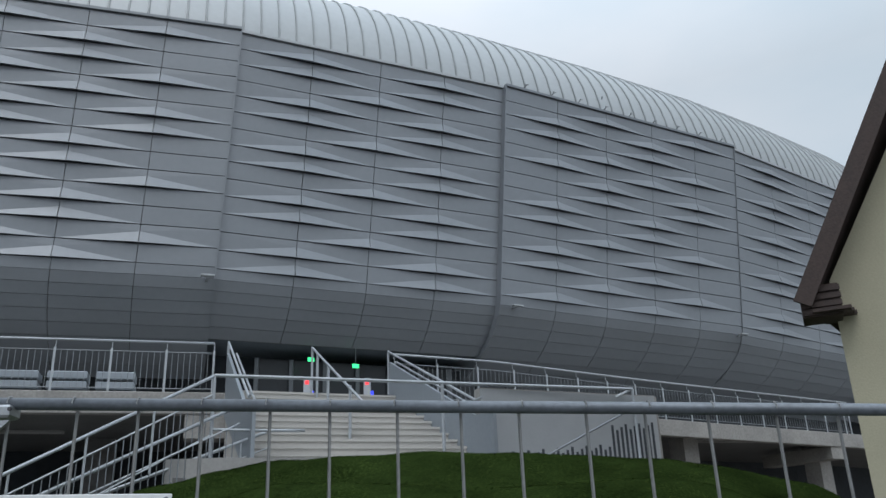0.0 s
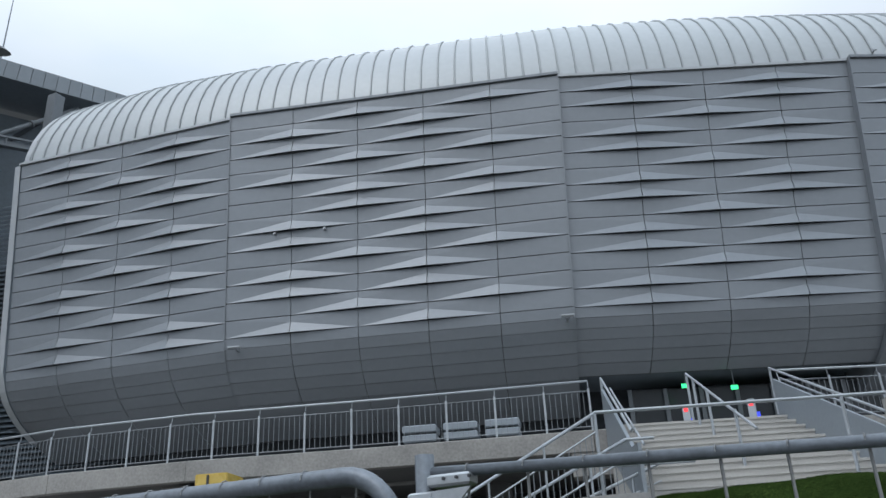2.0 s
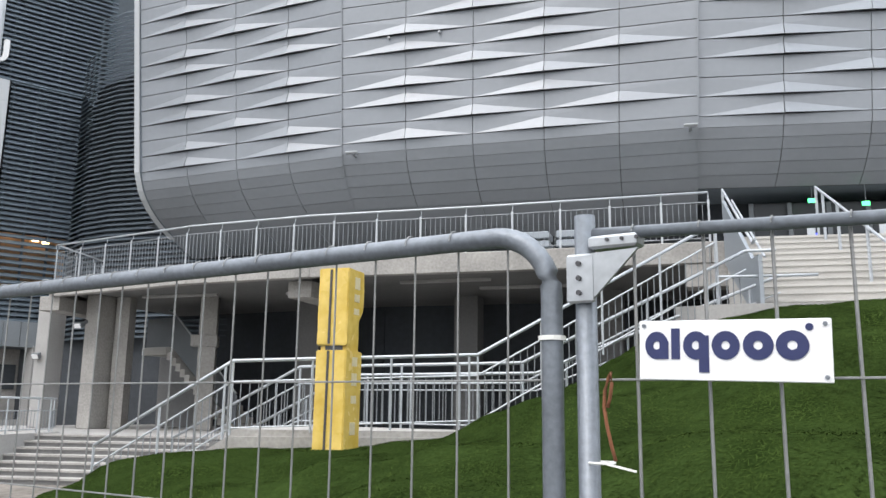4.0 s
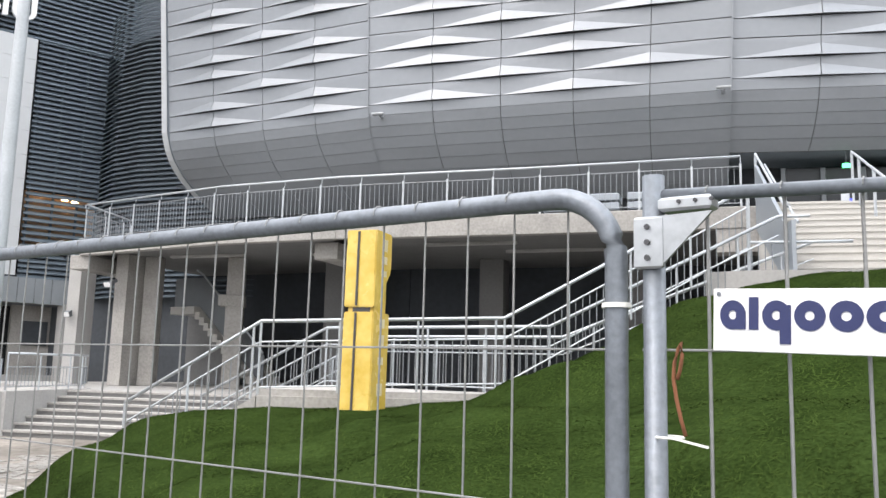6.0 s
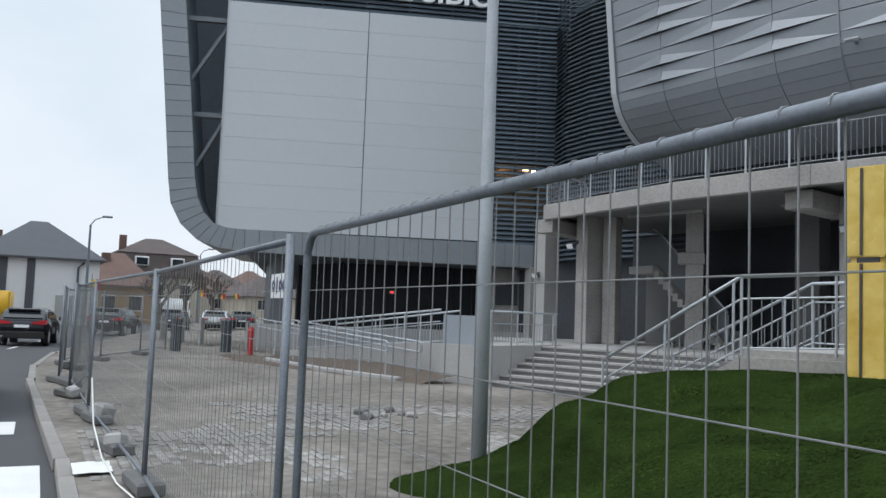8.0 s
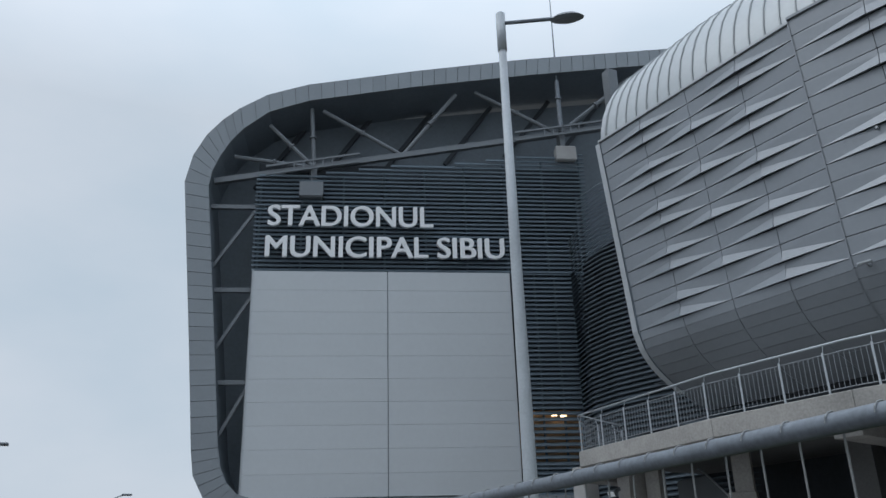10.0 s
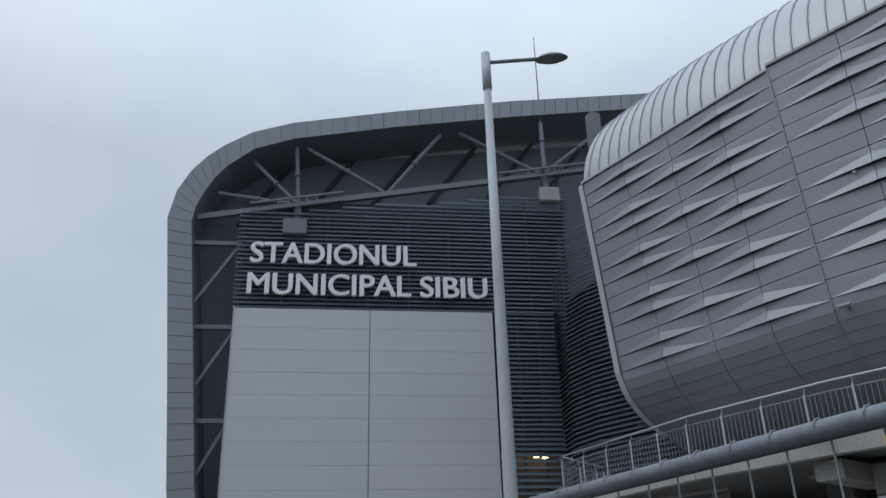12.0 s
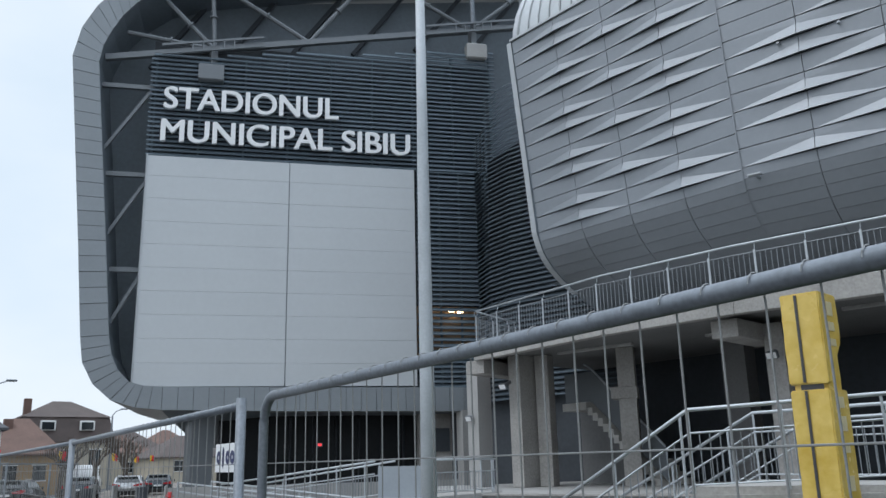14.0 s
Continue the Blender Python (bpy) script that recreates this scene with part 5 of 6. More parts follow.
part("lower_wrap", totem_piece("lower_wrap", 0.44, 0.48, 0, 1.30), None, totem)
part("upper_wrap", totem_piece("upper_wrap", 0.44, 0.48, 1.36, 2.38, 0.5), None, totem)
part("inner_wrap", totem_piece("inner_wrap", 0.36, 0.40, 0.6, 2.0), None, totem)
# no tape here: a dark block gives the gap its shade
part("core", Shape().box((-0.10, -0.215, 1.28), (0.15, -0.1, 1.38)), M_TAPE, totem, "dark block painted as the shade in the gap below the upper wrap")
for z0, z1 in ((0.02, 1.29), (1.38, 2.36)):
    part("tape", Shape().box((-0.05, -0.256, z0), (-0.02, -0.246, z1)), M_TAPE, totem)
for zc, hh in ((0.22, 0.16), (0.62, 0.1), (0.85, 0.16), (1.1, 0.12), (1.78, 0.08), (1.95, 0.1), (2.12, 0.16)):
    part("print_bar", Shape().box((0.219, -0.06, zc), (0.2265, 0.09, zc + hh), bevel=0.002), M_PRINT, totem)
part("footing", Shape().box((-0.3, -0.22, -0.25), (0.3, 0.22, 0.0)), M_CONCL, totem)


# ---------- site fence ----------
FY = 1.8


def fence_panel(x0, x1, label, tube_r=0.0165, wires=0.09, square=False, y0=FY, y1=FY, top=1.985, mat=M_GALVD, post_r=None, top1=None, wire_r=0.0020):
    """x0: right end, x1: left end. The top tube bends down into the uprights, or meets a plain post where square."""
    t = thing("site_fence", label, "fence", group="site fence")
    d = Vector((x1 - x0, y1 - y0, 0))
    L = d.length
    u = d / L
    o = Vector((x0, y0, 0))
    P = lambda s, z, e=0.0: o + u * s + Vector((-u.y, u.x, 0)) * e + Vector((0, 0, z))
    bend = 0.10
    tz = lambda q: top + ((top1 if top1 is not None else top) - top) * q / L
    if square:
        part("top_tube", Shape().tube([P(0.02, tz(0)), P(L - 0.02, tz(L))], tube_r, 10), mat, t, smooth=True)
        for s in (0.02, L - 0.02):
            part("upright", Shape().tube([P(s, 0.04), P(s, tz(s) + 0.03)], post_r or tube_r * 1.2, 10), mat, t, smooth=True)
    else:
        arc = [P(bend * (1 - math.sin(a)) + 0.0, top - bend * (1 - math.cos(a))) for a in [radians(k * 10) for k in range(9, -1, -1)]]
        arc2 = [P(L - bend * (1 - math.sin(a)), top - bend * (1 - math.cos(a))) for a in [radians(k * 10) for k in range(0, 10)]]
        part("bent_tube", Shape().tube([P(0, 0.04), P(0, 1.0)] + arc + arc2 + [P(L, 1.0), P(L, 0.04)], tube_r, 12), mat, t, smooth=True)
    part("bottom_tube", Shape().tube([P(0, 0.14), P(L, 0.14)], tube_r, 8), mat, t)
    n = round(L / wires)
    wire = Shape().tube([(0, 0, 0.12), (0, 0, top + 0.012)], wire_r, 5).mesh("upright_wire", M_WIRE)
    short = Shape().tube([(0, 0, 0.12), (0, 0, top - 0.06)], wire_r, 5).mesh("upright_wire", M_WIRE)
    for k in range(1, n):
        s = L * k / n
        edge = (not square) and (s < bend * 0.7 or s > L - bend * 0.7)
        part("upright_wire", short if edge else wire, None, t, m=Matrix.Translation(P(s + random.uniform(-0.004, 0.004), tz(s) - top, -tube_r - 0.002)) @ Matrix.Rotation(random.uniform(-0.002, 0.002), 4, 'X'))
    for z in (1.755, 1.52, 1.28, 1.04, 0.8, 0.56, 0.32):
        part("cross_wire", Shape().tube([P(0, z, -tube_r + 0.003), P(L, z, -tube_r + 0.003)], 0.0019, 5), M_WIRE, t)
    # welded loops over the top tube
    loop = Shape().tube([P(0, 0) - o + Vector((-u.y, u.x, 0)) * (math.cos(a) * (tube_r + 0.002)) + Vector((0, 0, math.sin(a) * (tube_r + 0.002))) for a in [radians(k) for k in range(0, 181, 30)]], 0.0013, 4).mesh("wire_hook", M_WIRE)
    for k in range(1, n):
        s = L * k / n
        if square or bend < s < L - bend:
            part("wire_hook", loop, None, t, m=Matrix.Translation(P(s, tz(s))))
    return t


def fence_foot(x, y, turn=0):
    t = thing("ballast_block", "dark concrete block foot under the site fence", "ballast block", pose(x, y, 0.0, 0, 0, turn), "fence feet")
    part("block", Shape().box((-0.36, -0.12, 0), (0.36, 0.12, 0.13), bevel=0.025), M_BLOCK, t)


main_panel = fence_panel(-1.925, -5.47, "site fence panel of bent galvanised tube and welded wire", 0.017, 0.0885)
part("tube_band", Shape().tube([(-1.925, FY, 1.815), (-1.925, FY, 1.822)], 0.0215, 12), M_ZIP, main_panel, "white strap round the tube")
right_panel = fence_panel(1.72, -1.888, "site fence panel with bolted corner bracket and name plate", 0.0095, 0.0985, True, top=1.832, top1=1.975, post_r=0.0165, wire_r=0.0027)
# folded bracket of the right panel
br = Shape().box((-1.890, FY - 0.022, 1.868), (-1.848, FY - 0.012, 1.942), bevel=0.003)
part("bracket_plate", br, M_GALV, right_panel)
part("bracket_web", Shape().add([(-1.850, FY - 0.02, 1.942), (-1.78, FY - 0.016, 1.945), (-1.850, FY - 0.02, 1.872), (-1.850, FY - 0.014, 1.942), (-1.78, FY - 0.010, 1.945), (-1.850, FY - 0.014, 1.872)],
     [(0, 2, 1), (3, 4, 5), (0, 1, 4, 3), (1, 2, 5, 4), (2, 0, 3, 5)]), M_GALV, right_panel, "bright folded corner plate")
part("bracket_clamp", Shape().box((-1.855, FY - 0.02, 1.948), (-1.78, FY + 0.014, 1.968), bevel=0.004), M_GALV, right_panel)
for z in (1.883, 1.905, 1.927):
    part("bolt", Shape().tube([(-1.870, FY - 0.0225, z), (-1.870, FY - 0.026, z)], 0.0042, 8), M_TAPE, right_panel)
for x in (-1.825, -1.802, -1.78):
    part("bolt", Shape().tube([(x, FY - 0.0205, 1.96), (x, FY - 0.023, 1.96)], 0.003, 8), M_TAPE, right_panel)
sign = thing("name_plate", "white plate with dark blue printed emblem wired to the fence", "sign", pose(-1.655, FY - 0.022, 1.792, 0, 1.5, 0))
part("plate", Shape().box((-0.125, 0, -0.041), (0.125, 0.004, 0.041), bevel=0.001), M_SIGNW, sign)
def fat_ring(x, z, rx, rz, hole, n=20):
    vs = []
    for y in (-0.0012, 0.0):
        for r in (1.0, hole):
            vs += [(x + rx * r * math.cos(2 * math.pi * k / n), y, z + rz * r * math.sin(2 * math.pi * k / n)) for k in range(n)]
    return Shape().add(vs, [(k, (k + 1) % n, n + (k + 1) % n, n + k) for k in range(n)] + [(k, 2 * n + k, 2 * n + (k + 1) % n, (k + 1) % n) for k in range(n)])


for i, (x, rx) in enumerate(((-0.100, 0.0165), (-0.0736, 0.006), (-0.0457, 0.0175), (-0.006, 0.0185), (0.0357, 0.0195), (0.078, 0.0205))):
    if i == 1:
        s = Shape().box((x - rx, -0.0012, -0.0125), (x + rx, 0.0, 0.030))
    else:
        s = fat_ring(x, 0.0065, rx, 0.0195, 0.3)
        if i == 0:
            s.box((x + 0.004, -0.0015, -0.0125), (x + rx, 0.0, 0.012))
        if i == 2:
            s.box((x + 0.004, -0.0015, -0.030), (x + rx, 0.0, 0.020))
    part("emblem_shape", s, M_BLUE, sign)
part("emblem_dot", Shape().tube([(0.099, -0.0012, 0.03), (0.099, 0.0, 0.03)], 0.005, 10), M_BLUE, sign)
for x, z in ((-0.118, 0.034), (0.118, 0.034), (0.118, -0.034)):
    part("rivet", Shape().tube([(x, -0.002, z), (x, 0, z)], 0.003, 8), M_GALVD, sign)
tie = thing("cable_tie", "white plastic cable tie round the fence post", "cable tie")
part("loop", Shape().tube([(-1.85 + 0.02 * math.cos(a), FY + 0.02 * math.sin(a), 1.636) for a in [radians(k * 30) for k in range(13)]], 0.0020, 5), M_ZIP, tie)
part("tail", Shape().beam((-1.84, FY - 0.022, 1.637), (-1.788, FY - 0.028, 1.628), 0.0015, 0.003), M_ZIP, tie)
strap = thing("rusty_strap", "rust-brown strap hanging on the fence", "strap")
part("band", Shape().tube([(-1.831, FY - 0.020, 1.715), (-1.826, FY - 0.022, 1.728), (-1.823, FY - 0.022, 1.748), (-1.825, FY - 0.019, 1.764), (-1.830, FY - 0.017, 1.755), (-1.835, FY - 0.018, 1.738), (-1.836, FY - 0.020, 1.716), (-1.832, FY - 0.021, 1.689), (-1.826, FY - 0.020, 1.660), (-1.821, FY - 0.018, 1.640)], 0.0028, 6), M_RUST, strap, smooth=True)
fence_panel(5.4, 1.8, "site fence panel of galvanised tube and welded wire", 0.0095, 0.0985, True, top=1.82)
# next panels along the kerb
xs = [-5.68, -10.2, -15.6, -20.2, -24.5]
ys = [1.79, 1.80, 1.62, 1.55, 1.75]
for i in range(4):
    fence_panel(xs[i], xs[i + 1] + 0.06, "site fence panel of galvanised tube along the kerb", 0.016, 0.11, True, ys[i], ys[i + 1], top=1.97)
for i, x in enumerate(xs):
    fence_foot(x, ys[i], 5 * i)
fence_foot(-1.88, FY)
for (a, b) in [((-24.5, 1.75), (-28, 2.6)), ((-28, 2.6), (-31, 4.0)), ((-31, 4.0), (-34, 5.2)), ((-18.2, 1.45), (-21.6, 1.95)), ((-21.0, 1.35), (-24.2, 1.5)), ((-26, 1.6), (-29.3, 2.1))]:
    fence_panel(a[0], b[0], "leaning site fence panel stacked along the kerb", 0.019, 0.13, True, a[1], b[1], top=1.97)
    fence_foot(a[0], a[1], 20)
# loose stones, a board and a torn sheet by the fence feet
for (x, y, r) in [(-12.1, 1.72, 0.10), (-14.7, 1.75, 0.13), (-17.5, 1.5, 0.11)]:
    t = thing("ballast_stone", "rough pale stone weighing down a fence foot", "stone", pose(x, y, 0.12, 12, 8, x * 40), "ballast stones")
    part("lump", Shape().box((-r, -r * 0.8, -0.03), (r, r * 0.8, r * 1.2), bevel=r * 0.3), M_CONCL, t)
for (x, y) in [(-12.3, 1.72), (-14.8, 1.7), (-18.2, 1.5)]:
    fence_foot(x, y, 12)
sheet_bm = Shape()
sv = [[(-11.55 + i * 0.12, 1.25 + j * 0.09, 0.03 + 0.05 * abs(noise.noise((i * 0.8, j * 0.9, 2.0)))) for i in range(6)] for j in range(5)]
sheet_bm.add([p for r in sv for p in r], [(j * 6 + i, j * 6 + i + 1, j * 6 + i + 7, j * 6 + i + 6) for j in range(4) for i in range(5)])
solid("plastic_sheet", sheet_bm, M_ZIP, "crumpled white plastic sheet on the kerb", "plastic sheet", smooth=True)
solid("barrier_tape", Shape().tube([(-13.2, 1.5, 0.75), (-12.4, 1.5, 0.3), (-11.6, 1.55, 0.06), (-10.4, 1.6, 0.03), (-9.6, 1.7, 0.03)], 0.009, 4), M_ZIP, "white barrier tape trailing from the fence", "tape")
plate2 = thing("name_plate", "small white plate with dark print wired to the fence", "sign", pose(-5.98, 1.84, 1.78, 0, 0, 0))
part("plate", Shape().box((-0.19, -0.004, -0.055), (0.16, 0, 0.06), bevel=0.001), M_SIGNW, plate2)
for k in range(5):
    part("emblem_shape", fat_ring(-0.14 + k * 0.062, 0.004, 0.028 if k != 1 else 0.012, 0.027 if k != 1 else 0.042, 0.3), M_BLUE, plate2, m=Matrix.Translation((0, -0.0048, 0)))


# ---------- cream house ----------
cream = thing("cream_house", "cream-rendered house with dark brown timber eaves", "house")
hz = 3.9
rise = Vector((6.57, -3.05, 0)).normalized()
s = Shape().add([(2.93, 8.35, -0.1), (7.6, 6.18, -0.1), (7.6, 6.18, hz + 0.3), (5.2, 7.3, hz + 4.5), (2.93, 8.35, hz + 0.3), (8.5, 15.6, -0.1), (13.17, 13.43, -0.1), (13.17, 13.43, hz + 0.3), (10.8, 14.55, hz + 4.5), (8.5, 15.6, hz + 0.3)],
                [(0, 1, 2, 3, 4), (9, 8, 7, 6, 5), (0, 4, 9, 5), (1, 6, 7, 2)])
fix_normals(part("wall", s, M_CREAM, cream))
hin = Vector((5.57, 7.25, 0)).normalized()
lo_, hi_ = Vector((2.74, 8.44, 3.93)), Vector((5.2, 7.3, hz + 5.0))
f0, b0 = -hin * 0.35, hin * 9.3
s = Shape().add([lo_ + f0, hi_ + f0, hi_ + b0, lo_ + b0] + [v + Vector((0, 0, 0.16)) for v in (lo_ + f0, hi_ + f0, hi_ + b0, lo_ + b0)], [(0, 1, 2, 3), (7, 6, 5, 4), (0, 4, 5, 1), (1, 5, 6, 2), (2, 6, 7, 3), (3, 7, 4, 0)])
fix_normals(part("roof", s, M_TIMBER, cream, "dark roof slope"))
hi2 = Vector((7.9, 6.0, 3.98))
s = Shape().add([hi2 + f0, hi_ + f0, hi_ + b0, hi2 + b0] + [v + Vector((0, 0, 0.16)) for v in (hi2 + f0, hi_ + f0, hi_ + b0, hi2 + b0)], [(0, 1, 2, 3), (7, 6, 5, 4), (0, 4, 5, 1), (1, 5, 6, 2), (2, 6, 7, 3), (3, 7, 4, 0)])
fix_normals(part("roof", s, M_SLATE, cream))
part("barge_board", Shape().beam(lo_ + f0 * 1.06 + Vector((0, 0, -0.02)), hi_ + f0 * 1.06 + Vector((0, 0, -0.02)), 0.04, 0.17), M_TIMBER, cream, "dark brown timber barge board")
for k in range(5):
    a = lo_ + f0 * (0.9 - k * 0.35) + Vector((0.06, -0.03, -0.1))
    part("soffit_board", Shape().beam(a, a + rise * 0.34, 0.1, 0.03), M_TIMBER, cream)
part("eave_block", Shape().box((0, -0.3, -0.32), (0.36, 0.02, -0.0), Matrix.Translation((2.66, 8.5, 4.1)) @ Matrix.Rotation(math.atan2(-3.05, 6.57), 4, 'Z'), 0.01), M_TIMBER, cream)
for k in range(4):
    part("eave_slat", Shape().box((0.02, -0.325, -0.3 + k * 0.075), (0.37, -0.30, -0.25 + k * 0.075), Matrix.Translation((2.66, 8.5, 4.1)) @ Matrix.Rotation(math.atan2(-3.05, 6.57), 4, 'Z')), M_TIMBER, cream)

# ---------- far side of the road ----------
def house(name, label, cx, cy, w, d, h, roof_h, turn, wall_mat, roof_mat, hip=True, windows=(), over=0.4, storeys=1):
    t = thing(name, label, "house", pose(cx, cy, -0.14, 0, 0, turn))
    part("wall", Shape().box((-w / 2, -d / 2, 0), (w / 2, d / 2, h)), wall_mat, t)
    a, b = w / 2 + over, d / 2 + over
    r = max(0.3, b - a) if not hip else 0.6
    vs = [(-a, -b, h - 0.05), (a, -b, h - 0.05), (a, b, h - 0.05), (-a, b, h - 0.05), (0, -r, h + roof_h), (0, r, h + roof_h), (-a, -b, h - 0.2), (a, -b, h - 0.2), (a, b, h - 0.2), (-a, b, h - 0.2)]
    s = Shape().add(vs, [(0, 1, 4), (1, 2, 5, 4), (2, 3, 5), (3, 0, 4, 5), (6, 7, 1, 0), (7, 8, 2, 1), (8, 9, 3, 2), (9, 6, 0, 3), (9, 8, 7, 6)])
    part("roof", s, roof_mat, t)
    for (y, z, ww, hh) in windows:
        win = part("window", Shape().box((w / 2 - 0.05, y - ww / 2, z - hh / 2), (w / 2 + 0.03, y + ww / 2, z + hh / 2)), M_GLASS, t)
        part("window_frame", Shape().box((w / 2 + 0.0, y - ww / 2 - 0.08, z - hh / 2 - 0.08), (w / 2 + 0.06, y + ww / 2 + 0.08, z - hh / 2)).box((w / 2 + 0.0, y - ww / 2 - 0.08, z + hh / 2), (w / 2 + 0.06, y + ww / 2 + 0.08, z + hh / 2 + 0.08)), M_WALLW, win)
    return t


wh = house("white_house", "white rendered house with dark hipped slate roof", -73.6, 0.7, 8.5, 8.2, 5.0, 2.9, 3, M_WALLW, M_SLATE)
for y in (-2.35, -0.55):
    part("dark_pilaster", Shape().box((4.2, y - 0.27, 0.3), (4.32, y + 0.27, 4.8)), M_SLATE, wh)
part("downpipe", Shape().tube([(4.4, 3.0, 4.7), (4.35, 2.6, 4.3), (4.35, 2.6, 0.2)], 0.08, 6), M_SLATE, wh)
part("door", Shape().box((4.2, 1.2, 0), (4.31, 2.4, 2.2)), M_CONCL, wh)
house("red_roof_house", "olive house with red-brown tiled roof", -92, -6.0, 9, 10.5, 5.0, 3.6, 2, M_OLIVE, M_TILE, windows=[(-2, 3.2, 1.2, 1.2), (1.4, 3.2, 1.2, 1.2)])
mh = thing("mansard_house", "beige house with steep brown mansard roof and white dormers", "house", pose(-101.8, 12.5, -0.14, 0, 0, 4))
part("wall", Shape().box((-4.3, -4.4, 0), (4.3, 4.4, 4.9)), M_BEIGE, mh)
rings = [(4.6, 4.8, 4.7), (4.6, 4.8, 4.9), (4.0, 4.2, 7.3), (4.15, 4.35, 7.35), (0.4, 0.9, 9.2)]
vs = [(sx * a, sy * b, z) for a, b, z in rings for sx, sy in ((-1, -1), (1, -1), (1, 1), (-1, 1))]
part("roof", Shape().add(vs, [(3, 2, 1, 0), (16, 17, 18, 19)] + [(4 * r + k, 4 * r + (k + 1) % 4, 4 * r + 4 + (k + 1) % 4, 4 * r + 4 + k) for r in range(4) for k in range(4)]), M_TILEB, mh)
for y in (-1.9, 1.9):
    dm = part("dormer", Shape().box((2.6, y - 0.72, 5.95), (4.6, y + 0.72, 6.95), bevel=0.05), M_WALLW, mh)
    part("pane", Shape().box((4.55, y - 0.58, 6.05), (4.64, y + 0.58, 6.8)), M_GLASS, dm)
for y in (-2.9, 0.0, 2.9):
    win = part("window", Shape().box((4.2, y - 0.55, 2.4), (4.33, y + 0.55, 4.0)), M_GLASS, mh)
    part("window_frame", Shape().box((4.3, y - 0.65, 4.0), (4.38, y + 0.65, 4.12)).box((4.3, y - 0.65, 2.28), (4.38, y + 0.65, 2.4)), M_WALLW, win)
house("brown_roof_house", "low ochre house with brown tiled roof", -84, 7.4, 8, 5.0, 3.4, 3.0, 5, M_OCHRE, M_TILE, windows=[(-1.2, 1.8, 1.0, 1.2), (1.0, 1.8, 1.0, 1.2)])
for i, (x, y, h, r) in enumerate([(-128, 22, 4.2, 3.0), (-140, 27, 4.5, 3.2), (-155, 36, 5.0, 3.5), (-120, 30, 3.4, 2.8), (-175, 40, 5, 4), (-112, -14, 5, 3.5), (-66, -14, 4.2, 3.2), (-190, 52, 5, 4)]):
    house("distant_house", "small distant house with tiled roof along the street", x, y, 9, 9, h, r, 8 + 7 * i % 20, (M_BEIGE, M_WALLW, M_OCHRE)[i % 3], (M_TILE, M_TILEB)[i % 2], windows=[(-2, 2.2, 1.1, 1.3), (1.6, 2.2, 1.1, 1.3)])
for hs, cx, cy, cz in ((bpy.data.objects["red_roof_house"], 1.2, 3.2, 7.4), (mh, 2.0, -3.6, 8.4), (bpy.data.objects["brown_roof_house"], 1.0, -1.2, 5.4)):
    part("chimney", Shape().box((cx - 0.35, cy - 0.35, cz - 1.4), (cx + 0.35, cy + 0.35, cz + 0.9), bevel=0.03), M_TILE, hs, "brick chimney")


def road_lamp(x, y, h, arm, turn):
    t = thing("road_lamp", "slender grey road lamp with curved arm", "street lamp", pose(x, y, -0.1, 0, 0, turn), "road lamps")
    part("pole", Shape().tube([(0, 0, 0), (0, 0, h * 0.5), (0, 0, h)], 0.11, 8, 0.07), M_GALVD, t)
    part("arm", Shape().tube([(0, 0, h), (0, arm * 0.35, h + 0.4), (0, arm, h + 0.62)], 0.045, 6), M_GALVD, t)
    part("lamp_head", Shape().box((-0.14, arm - 0.1, h + 0.57), (0.14, arm + 0.55, h + 0.7), bevel=0.04), M_STEEL, t)


road_lamp(-42.2, -2.8, 7.0, 0.8, 0)
road_lamp(-62.3, 3.8, 6.9, 0.8, 0)
road_lamp(-88, 15.5, 6.9, 0.8, 0)


def flag(x, y, z, s=1.0):
    t = thing("flag_pole", "yellow and red flag on a slim steel pole", "flag", pose(x, y, z), "street flags")
    part("pole", Shape().tube([(0, -0.1, -z - 0.12), (0, -0.1, 0.3)], 0.03, 6), M_GALVD, t)
    for k, mt in enumerate((M_FLAGY, M_FLAGR)):
        q = Shape()
        n = 6
        q.strip([(0.03 * math.sin(i), 0.42 * s * k + 0.42 * s * (0) - 0.1, -i * 0.22 * s) for i in range(n)], [(0.03 * math.sin(i + 1), 0.42 * s * (k + 1) - 0.1, -i * 0.22 * s - 0.1) for i in range(n)])
        part("flag_stripe", q, mt, t)


flag(-41.9, -2.55, 3.35, 0.62)
for x, y, z in [(-62, 4.2, 3.2), (-88, 15.8, 3.3), (-99, 20, 3.2), (-110, 24, 3.4), (-120, 27, 3.4), (-70, 9.0, 3.2)]:
    flag(x, y, z, 0.6)


